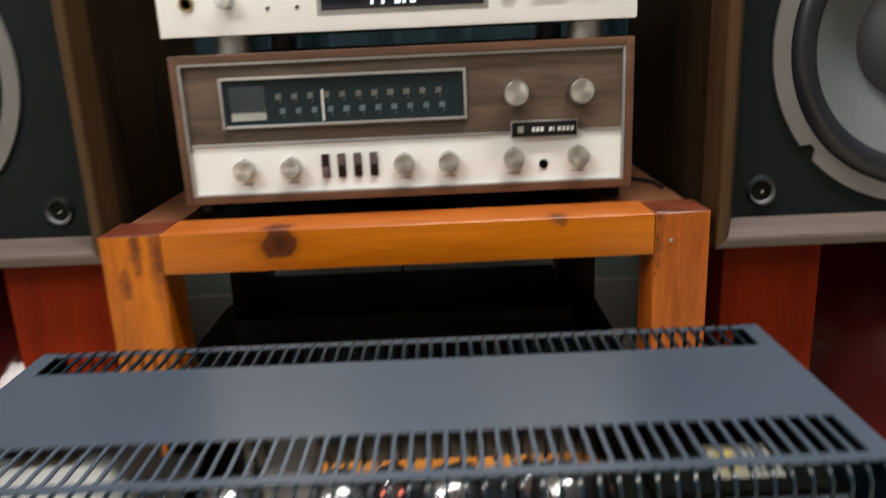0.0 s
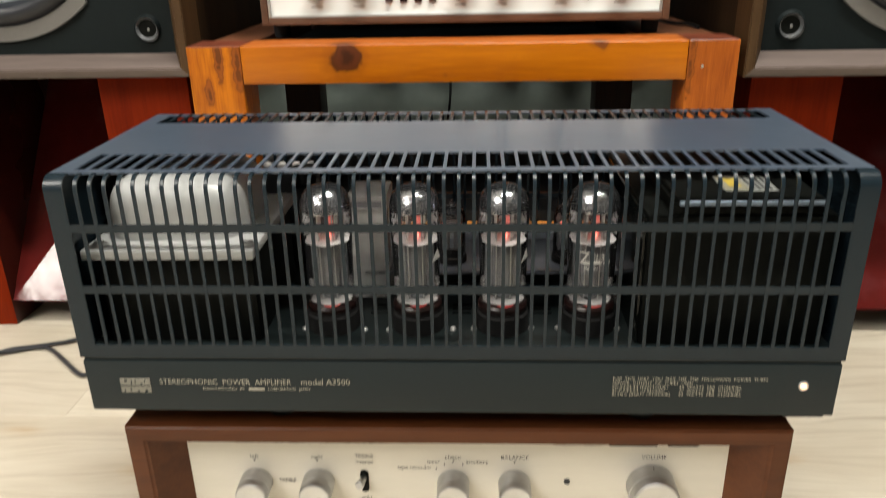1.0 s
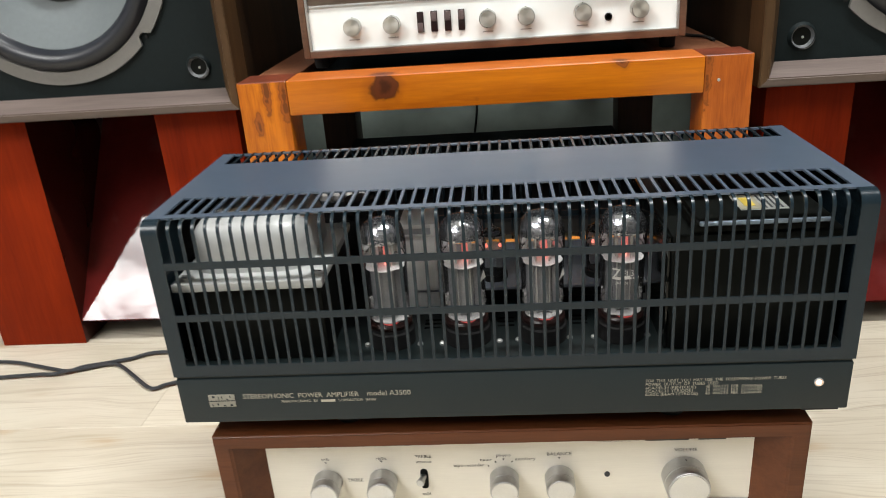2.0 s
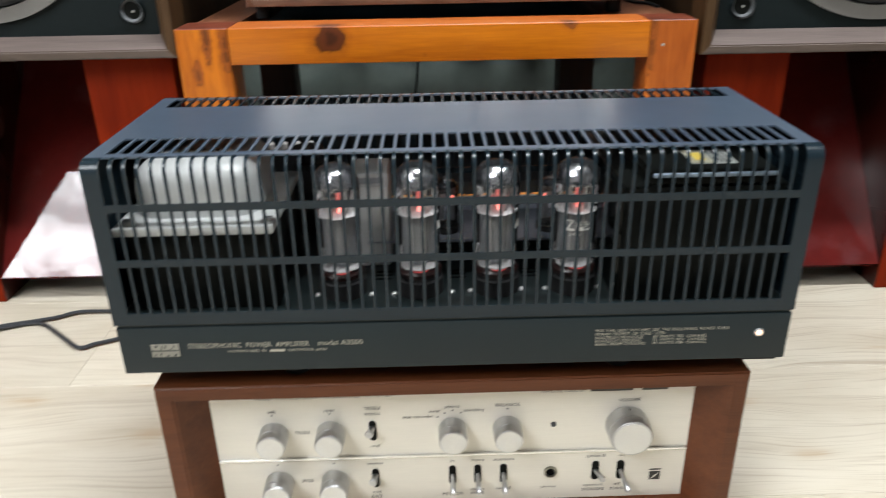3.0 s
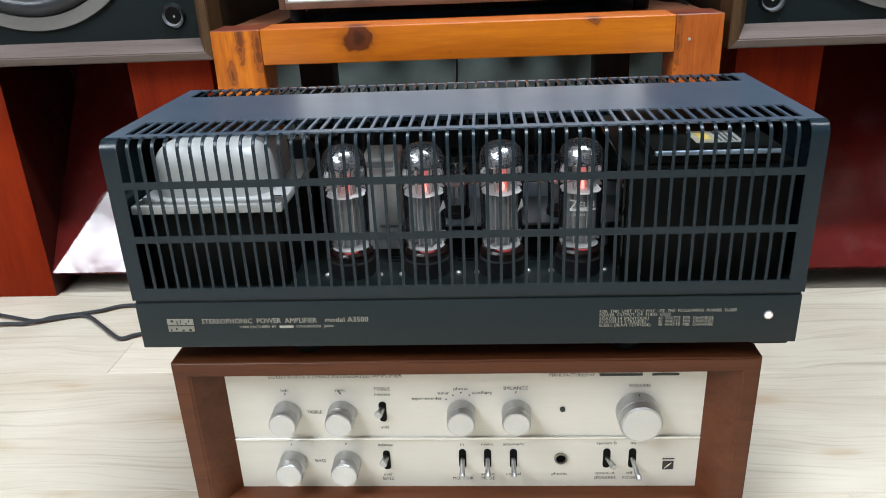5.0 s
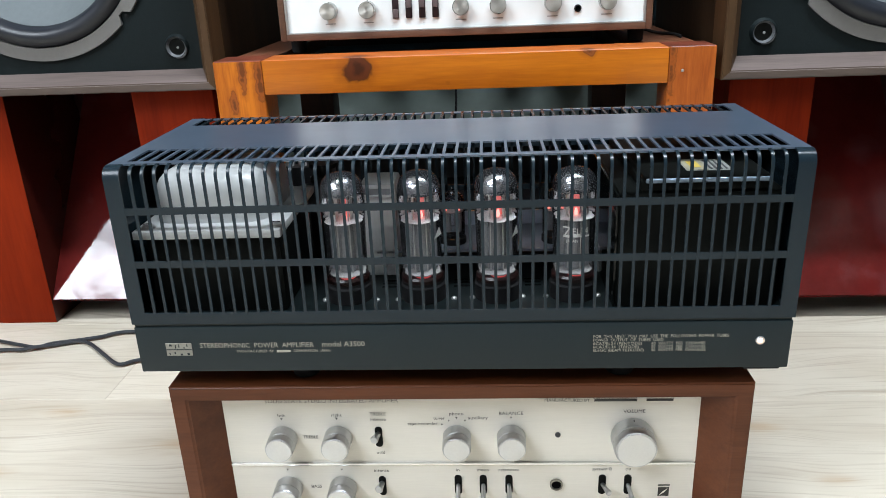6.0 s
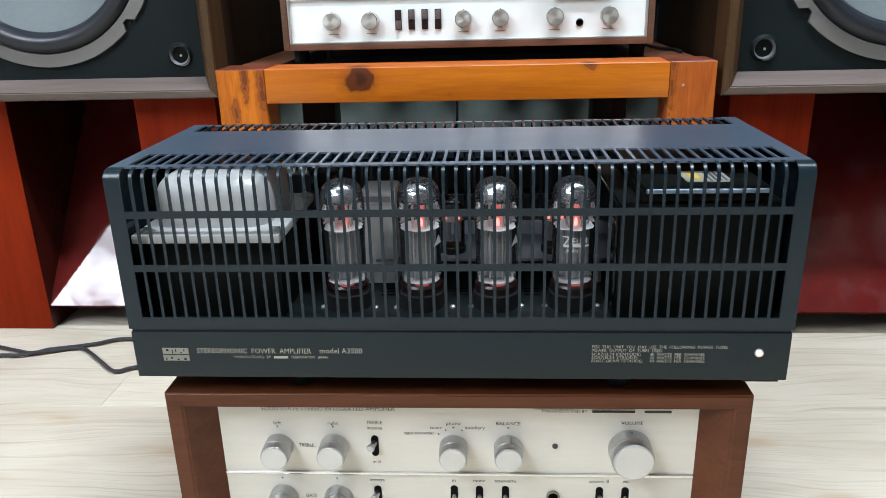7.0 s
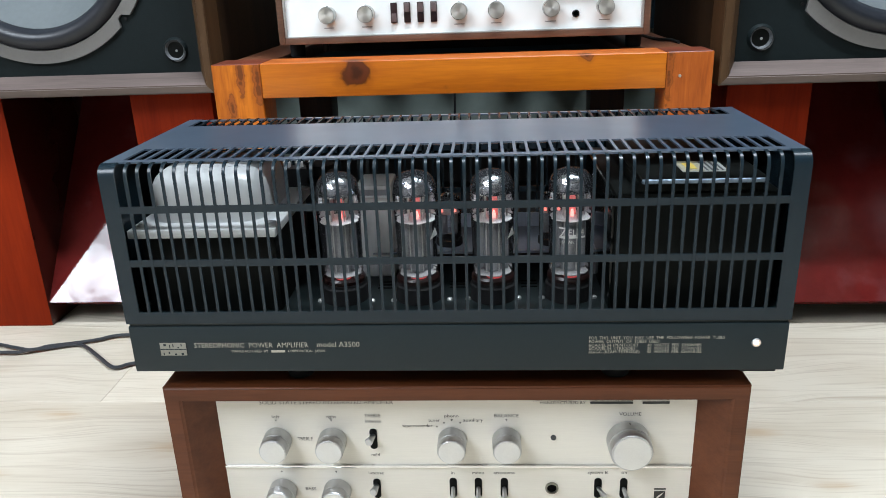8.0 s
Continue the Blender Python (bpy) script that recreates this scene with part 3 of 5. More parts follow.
rod = part("curtain_rod", tube(bmesh.new(), [(-0.6, 0.915, 2.21), (0.3, 0.915, 2.21), (1.26, 0.915, 2.21)], 0.012), STEEL, None, "plain steel curtain rod fixed to the wall")
tagged(rod, category="curtain rod")
for x in (-0.52, 1.15):
    part("bracket", slab(x - 0.01, x + 0.01, 0.915, Y1, 2.20, 2.22), STEEL, rod)


# ---- loudspeakers on red stands ----
def loudspeaker(x0, x1, z0, yf, wx, wz, sockets, label):
    """A box with a recessed baffle: x0..x1 its outer sides, wx, wz the woofer's centre."""
    z1, yb, t, rec = z0 + 0.704, yf + 0.355, 0.0230, 0.027
    sp = group("loudspeaker", ((x0 + x1) / 2, yf + 0.13, z0), label, "loudspeaker", "pair of loudspeakers")
    for nm, dims in (("side_board", (x0, x0 + t, yf + rec + 0.0185, yb, z0, z1)), ("side_board", (x1 - t, x1, yf + rec + 0.0185, yb, z0, z1)), ("top_board", (x0 + t, x1 - t, yf + rec + 0.0185, yb, z1 - t, z1)),
                     ("bottom_board", (x0 + t, x1 - t, yf + rec + 0.0185, yb, z0, z0 + t)), ("rear_board", (x0 + t, x1 - t, yb - 0.012, yb - 0.002, z0 + t, z1 - t))):
        part(nm, slab(*dims), SPK_CASE, sp)
    # splayed and mitred front frame
    fo = [(x0, z0 + 0.0005), (x1, z0 + 0.0005), (x1, z1), (x0, z1)]
    fm = [(x0 + 0.0100, z0 + 0.0100), (x1 - 0.0100, z0 + 0.0100), (x1 - 0.0100, z1 - 0.0100), (x0 + 0.0100, z1 - 0.0100)]
    fi = [(x0 + t, z0 + t), (x1 - t, z0 + t), (x1 - t, z1 - t), (x0 + t, z1 - t)]
    for i in range(4):
        j = (i + 1) % 4
        bm = bmesh.new()
        ring = []
        for k in (i, j):
            ring.append([bm.verts.new((q[0], y, q[1])) for q, y in ((fo[k], yf), (fm[k], yf), (fi[k], yf + rec - 0.0005), (fi[k], yf + rec + 0.018), (fo[k], yf + rec + 0.018))])
        for q in range(5):
            bm.faces.new((ring[0][q], ring[0][(q + 1) % 5], ring[1][(q + 1) % 5], ring[1][q]))
        bm.faces.new(ring[0]), bm.faces.new(ring[1])
        bmesh.ops.recalc_face_normals(bm, faces=bm.faces)
        es = [e for e in bm.edges if max(abs(v.co.y - yf) for v in e.verts) < 1e-6 and (e.verts[0].co - e.verts[1].co).length > 0.1]
        bmesh.ops.bevel(bm, geom=es, offset=0.0012, segments=2, affect="EDGES")
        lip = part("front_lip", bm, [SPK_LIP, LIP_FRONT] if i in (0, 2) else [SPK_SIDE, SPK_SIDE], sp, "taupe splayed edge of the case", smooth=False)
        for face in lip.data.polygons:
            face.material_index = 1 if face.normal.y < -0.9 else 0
    yb2 = yf + rec
    # baffle board with a round hole for the woofer
    ba, bb, bc, bd = x0 + t, x1 - t, z0 + t, z1 - t
    angles = sorted([2 * math.pi * k / 72 for k in range(72)] + [math.atan2(q - wz, p - wx) % (2 * math.pi) for p in (ba, bb) for q in (bc, bd)])
    bm = bmesh.new()
    loops = []
    for a in angles:
        ca, sa = math.cos(a), math.sin(a)
        far = min(((bb if ca > 0 else ba) - wx) / ca if abs(ca) > 1e-6 else 9, ((bd if sa > 0 else bc) - wz) / sa if abs(sa) > 1e-6 else 9)
        loops.append([bm.verts.new((wx + r * ca, y, wz + r * sa)) for r, y in ((0.1345, yb2), (far, yb2), (far, yb2 + 0.018), (0.1345, yb2 + 0.018))])
    for p, q in zip(loops, loops[1:] + loops[:1]):
        for k in range(4):
            bm.faces.new((p[k], q[k], q[(k + 1) % 4], p[(k + 1) % 4]))
    part("baffle", bm, BAFFLE, sp, "blackish green textured baffle", smooth=False)
    # woofer: notched ring, rolled surround, cone, dust cap
    wf = part("woofer", turned([(0.0000, -0.044), (0.0475, -0.040), (0.0791, -0.026), (0.1060, -0.006), (0.1118, -0.004), (0.1118, -0.008), (0.0844, -0.030), (0, -0.050)], (wx, yb2 - 0.003, wz), "y", 72), CONE, sp, "grey paper cone")
    bm = bmesh.new()
    n = 144
    rings = {}
    notches = (38, 142, 222, 317)
    for key, r, y in (("o0", 0.150, 0.0), ("o1", 0.150, -0.004), ("i1", 0.135, -0.005), ("i0", 0.133, 0.0)):
        rings[key] = []
        for i in range(n):
            a = 360 * i / n
            cut = key[0] == "o" and min(abs((a - q + 180) % 360 - 180) for q in notches) < 2.6
            rr = 0.1415 if cut else r
            rings[key].append(bm.verts.new((wx + rr * math.cos(radians(a)), yb2 + y - 0.0002, wz + rr * math.sin(radians(a)))))
    order = ["o0", "o1", "i1", "i0"]
    for p, q in zip(order, order[1:]):
        for i in range(n):
            bm.faces.new((rings[p][i], rings[p][(i + 1) % n], rings[q][(i + 1) % n], rings[q][i]))
    part("ring", bm, FRAME_GREY, wf, "light grey notched mounting ring")
    part("surround", turned([(0.1345, 0.0005), (0.1338, 0.003), (0.1314, 0.0075), (0.1266, 0.0108), (0.1213, 0.0115), (0.1161, 0.0095), (0.1124, 0.0055), (0.1108, 0.0), (0.1087, -0.0025), (0.1050, -0.0045), (0.1047, -0.007)], (wx, yb2, wz), "y", 72, False), SURROUND, wf, "dark rolled surround")
    part("dust_cap", turned([(0.058, -0.034), (0.052, -0.026), (0.036, -0.017), (0.018, -0.012), (0.0, -0.011)], (wx, yb2, wz), "y", 48), CAP_DARK, wf, "dark domed dust cap")
    for a in notches:
        part("screw", turned([(0.0020, 0.0), (0.0020, 0.0010), (0.0, 0.0014)], (wx + 0.1475 * math.cos(radians(a)), yb2 - 0.0005, wz + 0.1475 * math.sin(radians(a))), "y", 10), BLACK, wf)
    for sx, sz in sockets:
        sock = part("grille_socket", turned([(0.0152, 0.0), (0.0138, 0.0025), (0.0124, 0.0042), (0.0120, 0.0042)], (sx, yb2, sz), "y", 28, False), BAFFLE, sp, "round grille socket with a worn rim")
        part("socket_wall", turned([(0.0120, 0.0042), (0.0104, 0.0012), (0.0096, 0.0003)], (sx, yb2, sz), "y", 28, False), HOLE_RIM, sock)
        part("socket_bottom", turned([(0.0097, 0.0004), (0.0, 0.0005)], (sx, yb2, sz), "y", 28), DEEP, sock)
        part("socket_pin", turned([(0.0016, 0.0004), (0.0013, 0.0016), (0.0, 0.002)], (sx + 0.001, yb2, sz - 0.001), "y", 12), STEEL, sock)
        # Pale crescent added where the lower-right rim catches the light.
        bm = bmesh.new()
        edge = []
        for k in range(13):
            a = radians(-100 + 8 * k)
            wide = 0.0012 * math.sin(math.pi * k / 12) + 0.0001
            edge.append([bm.verts.new((sx + r * math.cos(a), yb2 - h, sz + r * math.sin(a))) for r, h in ((0.0124, 0.0045), (0.0128 + wide, 0.0040), (0.0130 + wide, 0.0022))])
        for p, q in zip(edge, edge[1:]):
            for k in range(2):
                bm.faces.new((p[k], q[k], q[k + 1], p[k + 1]))
        part("lit_rim_crescent", bm, HOLE_RIM, sock, "pale crescent painting the lit lower-right rim")
    return sp


loudspeaker(-0.716, -0.296, 0.3170, 0.417, -0.510, 0.505, [(-0.347, 0.3665)], "walnut loudspeaker with a big grey woofer, on a red stand")
loudspeaker(0.283, 0.703, 0.3145, 0.387, 0.483, 0.496, [(0.3325, 0.363)], "walnut loudspeaker with a big grey woofer, on a red stand")


def speaker_stand(xa0, xa1, xb0, xb1, yf, h):
    """Two upright lacquered boards joined by a low shelf; a: the first upright, b: the second."""
    yb = yf + 0.21
    st = group("speaker_stand", ((xa0 + xb1) / 2, 0.55, 0), "red lacquered wooden speaker stand with a slanted glossy board", "stand", "pair of speaker stands")
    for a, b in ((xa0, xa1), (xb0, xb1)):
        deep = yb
        up = part("upright", slab(a, b, yf, deep, 0.0, h, bev=0.002), [LACQUER, INNER_SHADE], st, "red front, inner face coloured darker for shade")
        # Inward faces take the darker red that stands for their shade.
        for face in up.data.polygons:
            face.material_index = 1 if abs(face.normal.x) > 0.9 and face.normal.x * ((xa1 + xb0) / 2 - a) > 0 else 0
    bm = bmesh.new()
    strip(bm, xa1 + 0.0005, xb0 - 0.0005, [(yf + 0.002, 0.0345), (yf + 0.205, 0.3040)], 0.012)
    part("slanted_board", bm, LACQUER_FLAT, st, "glossy scuffed red board leaning back")
    return st


speaker_stand(-0.702, -0.580, -0.4150, -0.3115, 0.444, 0.3167)
speaker_stand(0.3045, 0.4010, 0.566, 0.690, 0.425, 0.3142)

# ---- the orange wooden stand with the receiver and the disc player ----
SX0, SX1, SF, SB, ST = -0.2835, 0.2745, 0.379, 0.785, 0.354
IX0, IX1, RLZ = -0.2275, 0.2235, 0.3150        # inner faces of the front posts, underside of the rails
stand = group("wooden_stand", (0, 0.58, 0), "orange varnished pine stand with thick square posts", "stand")


def topped(bm, z):
    """Give the faces above z the second material."""
    for f in bm.faces:
        f.material_index = 1 if f.calc_center_median().z > z else 0
    return bm


for a, b, wd, back in ((SX0, IX0, PINE_POST, 0.0), (IX1, SX1, PINE_WORN, 0.0016)):
    part("post", topped(slab(a, b, SF + back, SF + 0.052, 0.0, ST, bev=0.0022, seg=3), ST - 0.0006), [wd, PINE_END], stand)
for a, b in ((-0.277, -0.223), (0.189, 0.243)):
    part("rear_post", slab(a, b, 0.735, SB, 0.0, ST - 0.002, bev=0.004), DARK_POST, stand, "rear post coloured dark for shade")
part("front_rail", topped(slab(IX0 + 0.0001, IX1 - 0.0001, SF + 0.0004, SF + 0.056, RLZ, ST - 0.0004, bev=0.0014, seg=3), ST - 0.0008), [PINE, PINE_EDGE], stand, "orange rail with a dark knot")
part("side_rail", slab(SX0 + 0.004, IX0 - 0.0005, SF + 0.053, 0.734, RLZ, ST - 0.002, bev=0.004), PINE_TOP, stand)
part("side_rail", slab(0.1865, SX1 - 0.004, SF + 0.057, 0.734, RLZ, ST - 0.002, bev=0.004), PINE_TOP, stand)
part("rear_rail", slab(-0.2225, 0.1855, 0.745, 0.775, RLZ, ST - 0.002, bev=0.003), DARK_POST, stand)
part("shelf", slab(-0.2270, 0.1860, 0.44, 0.7345, 0.322, 0.334), BLACK, stand, "black shelf board")

part("lower_shelf", slab(-0.283, 0.236, 0.4330, 0.7345, 0.140, 0.158, bev=0.002), BLACK, stand, "black lower shelf board")

part("nail", turned([(0.0017, 0.0), (0.0014, 0.0008), (0.0, 0.0010)], (0.2385, SF, 0.328), "y", 10), LABEL, stand, "pale nail head")
kc = part("short_cable", tube(bmesh.new(), [(0.228, 0.60, 0.358), (0.243, 0.548, 0.3545), (0.2585, 0.522, 0.3545), (0.2615, 0.490, 0.3540)], 0.0019), RUBBER, None, "short black cable lying on the orange stand")
tagged(kc, category="cable")

# black box on the lower shelf
bx = group("black_box", (-0.02, 0.66, 0.158), "plain black equipment box under the stand", "box")
part("body", slab(-0.226, 0.181, 0.560, 0.732, 0.1635, 0.200, bev=0.003), BLACK, bx)
for x in (-0.20, 0.155):
    for y in (0.58, 0.71):
        part("foot", turned([(0.011, 0.0), (0.012, 0.0055)], (x, y, 0.1581), "z", 14), RUBBER, bx)
wc = part("wall_cable", tube(bmesh.new(), [(-0.055, 0.962, 0.0), (-0.060, 0.960, 0.05), (-0.050, 0.961, 0.10), (-0.035, 0.968, 0.20), (-0.040, 0.970, 0.32)], 0.0022), RUBBER, None, "thin black cable hanging down the rear wall")
tagged(wc, category="cable")
lc = part("loose_cable", tube(bmesh.new(), [(-0.335, 0.90, 0.004), (-0.352, 0.93, 0.03), (-0.340, 0.945, 0.065), (-0.322, 0.94, 0.080), (-0.312, 0.93, 0.06)], 0.0024), RUBBER, None, "looped black cable standing up from the floor")
tagged(lc, category="cable")
yc = part("cable", tube(bmesh.new(), [(-0.45, 0.91, 0.003), (-0.36, 0.94, 0.003), (-0.2, 0.95, 0.003), (0.0, 0.955, 0.003), (0.2, 0.945, 0.003), (0.34, 0.925, 0.003), (0.48, 0.90, 0.003)], 0.003), YELLOW, None, "thin yellow cable lying on the floor")
tagged(yc, category="cable")


def knob(parent, x, z, y, r, length, mat, face, label="", skirt=True, line=None):
    """A turned knob on an upright panel at y, pointing at the viewer (-y)."""
    L = length
    prof = [(r * 0.80, 0.0), (r * 0.80, L * 0.05), (r * 0.935, L * 0.055), (r * 0.93, L * 0.60), (r * 0.895, L * 0.615), (r * 0.895, L * 0.645), (r * 0.925, L * 0.66), (r * 0.905, L * 0.95), (r * 0.87, L)] if skirt else [(r, 0.0), (r * 0.98, L * 0.9), (r * 0.95, L)]
    k = part("knob", turned(prof + [(0, L)], (x, y, z), "y", 40), mat, parent, label)
    part("knob_face", turned([(prof[-1][0] * 0.94, 0.0), (prof[-1][0] * 0.92, 0.0007), (0, 0.0007)], (x, y - L, z), "y", 40), face, k)
    if line:
        part("pointer", slab(x - 0.0006, x + 0.0006, y - L * 0.34, y - 0.0005, z + r * 0.965, z + r * 1.04), PRINT_BLACK, k)
    return k


# receiver
rc = group("receiver", (-0.006, 0.55, 0.352), "vintage receiver with walnut case and ivory panel on a stand", "receiver")
RX0, RX1, RZ0, RZ1, RF = -0.224, 0.211, 0.3645, 0.504, 0.424
t = 0.0075
for nm, dims in (("side_board", (RX0, RX0 + t, RF, 0.72, RZ0, RZ1)), ("side_board", (RX1 - t, RX1, RF, 0.72, RZ0, RZ1)), ("top_board", (RX0 + t, RX1 - t, RF, 0.72, RZ1 - t, RZ1)), ("bottom_board", (RX0 + t, RX1 - t, RF, 0.72, RZ0, RZ0 + t))):
    part(nm, slab(*dims, bev=0.001), WALNUT_CASE, rc)
part("chassis", slab(RX0 + t, RX1 - t, 0.46, 0.71, RZ0 + t, RZ1 - t), BLACK, rc)
FX0, FX1, FZ0, FZ1, FY = RX0 + t, RX1 - t, RZ0 + t, RZ1 - t, 0.430
for a, b, c, d in ((FX0, FX0 + 0.0026, FZ0, FZ1), (FX1 - 0.0026, FX1, FZ0, FZ1), (FX0 + 0.0026, FX1 - 0.0026, FZ1 - 0.0026, FZ1), (FX0 + 0.0026, FX1 - 0.0026, FZ0, FZ0 + 0.0015)):
    part("trim_strip", slab(a, b, RF + 0.001, FY + 0.002, c, d, bev=0.0006), STEEL, rc)
part("upper_panel", slab(FX0 + 0.0026, FX1 - 0.0026, FY, FY + 0.008, 0.4215, FZ1 - 0.0026), WALNUT, rc, "grey-brown walnut veneer panel")
part("lower_panel", slab(FX0 + 0.0026, FX1 - 0.0026, FY - 0.001, FY + 0.008, FZ0 + 0.0015, 0.4195), WHITE_PANEL, rc, "ivory control panel")
part("trim_strip", slab(FX0 + 0.0026, FX1 - 0.0026, FY - 0.003, FY + 0.008, 0.4195, 0.4215, bev=0.0005), STEEL, rc)
DX0, DX1, DZ0, DZ1 = -0.180, 0.0535, 0.4355, 0.4825
dial = part("dial_window", slab(DX0 + 0.0027, DX1 - 0.0027, FY - 0.0015, FY - 0.0002, DZ0 + 0.0027, DZ1 - 0.0027), DIAL_GLASS, rc, "dark dial glass with pale figures")
DW = 0.0027
for a, b, c, d in ((DX0, DX0 + DW, DZ0, DZ1), (DX1 - DW, DX1, DZ0, DZ1), (DX0 + DW, DX1 - DW, DZ0, DZ0 + DW), (DX0 + DW, DX1 - DW, DZ1 - DW, DZ1)):
    part("dial_frame", slab(a, b, FY - 0.005, FY - 0.0003, c, d, bev=0.0007), STEEL, dial)
part("meter", slab(-0.171, -0.138, FY - 0.0022, FY - 0.0014, 0.4425, 0.474), METER, dial, "pale signal meter")
part("meter_mask", slab(-0.171, -0.138, FY - 0.0028, FY - 0.0023, 0.4505, 0.474), material("meter_shade", (0.030, 0.042, 0.047), 0.3, vary=0.3, scale=60), dial)
random.seed(4)
for row, zc in ((0, 0.4635), (1, 0.4500)):
    for i in range(11):
        x = -0.125 + 0.0152 * i + (0.003 if row else 0)
        w = 0.0046 + 0.0008 * random.random()
        ink = DIAL_PRINT if row else DIAL_WARM
        part("dial_mark", slab(x - w / 2, x - 0.0004, FY - 0.0021, FY - 0.0016, zc - 0.0026, zc + 0.0028), ink, dial)
        part("dial_mark", slab(x + 0.0003, x + w / 2, FY - 0.0021, FY - 0.0016, zc - 0.0026, zc + 0.0028), ink, dial)
        part("dial_tick", slab(x + 0.0012, x + 0.0021, FY - 0.0021, FY - 0.0016, zc - 0.0058, zc - 0.0042), ink, dial)
part("needle", slab(-0.0842, -0.0822, FY - 0.0030, FY - 0.0022, 0.440, 0.4685), PRINT_WHITE, dial, "white tuning needle")
knob(rc, 0.099, 0.4585, FY, 0.0122, 0.020, RC_ALU, RC_FACE, "large brushed tuning knob", skirt=False)
knob(rc, 0.160, 0.4580, FY, 0.0122, 0.020, RC_ALU, RC_FACE, "large brushed tuning knob", skirt=False)
for x in (-0.1635, -0.118, -0.009, 0.034, 0.097, 0.159):
    knob(rc, x, 0.3965, FY - 0.001, 0.0098, 0.014, RC_ALU, RC_FACE, skirt=False, line=True)
    part("knob_marks", slab(x - 0.006, x + 0.006, FY - 0.0016, FY - 0.0011, 0.3815, 0.3825), LABEL, rc)
for i in range(4):
    x = -0.0855 + 0.0156 * i
    sw = part("rocker_switch", slab(x - 0.0038, x + 0.0038, FY - 0.0035, FY, 0.3855, 0.408, bev=0.0008), SWITCH_BROWN, rc, "dark brown rocker switch")
    # Proud half in a lighter brown that paints its lit face.
    part("rocker", slab(x - 0.0030, x + 0.0030, FY - 0.0052, FY - 0.0034, 0.3865 if i == 0 else 0.397, 0.396 if i == 0 else 0.407, bev=0.0006), ROCKER, sw)
part("jack", turned([(0.0042, 0.0), (0.0042, 0.0015), (0.003, 0.0018), (0.0026, -0.002), (0, -0.002)], (0.126, FY - 0.001, 0.3895), "y", 20), BLACK, rc, "black headphone socket")
badge = part("badge", slab(0.0945, 0.1585, FY - 0.006, FY - 0.0031, 0.4155, 0.4315, bev=0.0008), STEEL, rc, "black name badge with a bright rim")
part("badge_field", slab(0.0957, 0.1573, FY - 0.0066, FY - 0.0059, 0.4167, 0.4303), BLACK, badge)
part("badge_mark", slab(0.1010, 0.1065, FY - 0.0070, FY - 0.0065, 0.4205, 0.4265), PRINT_GOLD, badge)
for i, w in enumerate((0.003, 0.003, 0.003, 0, 0.003, 0.001, 0.003, 0.003, 0.003, 0.003)):
    if w:
        part("badge_mark", slab(0.1145 + 0.0041 * i, 0.1145 + 0.0041 * i + w, FY - 0.0070, FY - 0.0065, 0.4212, 0.4252), PRINT_WHITE, badge)
for x in (-0.214, 0.201):
    for y in (0.47, 0.69):
        part("foot", turned([(0.009, 0.0), (0.010, 0.0162)], (x, y, 0.3478), "z", 14), RUBBER, rc)
rc.location += Vector((0.0056, 0.005, 0.0047))
rc.scale.x = 0.986

# disc player above
dp = group("disc_player", (-0.006, 0.56, 0.506), "silver disc player with a dark display, standing on the receiver", "disc player")
DF = 0.430
part("body", slab(-0.224, 0.211, DF + 0.012, 0.74, 0.523, 0.602, bev=0.003), BLACK, dp)
part("front_panel", slab(-0.227, 0.214, DF, DF + 0.012, 0.5225, 0.604, bev=0.002), SILVER_PANEL, dp, "white-silver front panel")
disp = part("display", slab(-0.076, 0.073, DF - 0.0015, DF + 0.001, 0.541, 0.578, bev=0.0006), material("black_display", (0.01, 0.012, 0.02), 0.12, vary=0.05), dp, "black display")
part("display_rim", slab(-0.080, 0.077, DF - 0.0006, DF + 0.0005, 0.537, 0.582, bev=0.0003), STEEL, disp)
for x, w in ((-0.030, 0.002), (-0.020, 0.002), (-0.008, 0.005), (-0.0005, 0.002), (0.006, 0.005)):
    part("display_mark", slab(x, x + w, DF - 0.0022, DF - 0.0014, 0.5445, 0.552), DISPLAY, disp)
for a, b in ((0.090, 0.102), (0.118, 0.150), (0.166, 0.178)):
    part("button", slab(a, b, DF - 0.003, DF + 0.001, 0.5445, 0.552, bev=0.0008), SILVER_PANEL, dp)
part("jack", turned([(0.0068, 0.0), (0.0068, 0.002), (0.0048, 0.0024), (0.0034, -0.002), (0, -0.002)], (-0.199, DF, 0.5515), "y", 24), material("brass_socket", (0.5, 0.38, 0.2), 0.3, metal=0.9, vary=0.05), dp, "brass headphone socket")
knob(dp, -0.1625, 0.553, DF, 0.0075, 0.014, ALU, ALU_FACE, skirt=False)
for x in (-0.125, -0.098):
    part("indicator", turned([(0.0018, 0), (0.0018, 0.001), (0, 0.001)], (x, DF, 0.545), "y", 12), PRINT_BLACK, dp)
for x in (-0.166, 0.170):
    for y in (0.455, 0.70):
        part("foot", turned([(0.0165, 0.0), (0.0165, 0.0155)], (x, y, 0.5065), "z", 24), STEEL, dp, "grey metal foot")
dp.location += Vector((0.0045, 0.005, 0.0022))
dp.scale.x = 0.992


# ---- the integrated amplifier in its wooden case, on the floor ----
pre = group("integrated_amplifier", (0, 0.12, 0), "integrated amplifier with champagne panel in a red-brown wooden case", "amplifier")
PX, PF, PB, PZ0, PZ1 = 0.2150, 0.010, 0.235, 0.010, 0.156
IX, IZ0, IZ1, PY = 0.1815, 0.027, 0.136, 0.029      # the panel inside the splayed frame
ow, oh = 0.0125, 0.0105                              # front face of the frame
outer = [(-PX, PZ0), (PX, PZ0), (PX, PZ1), (-PX, PZ1)]
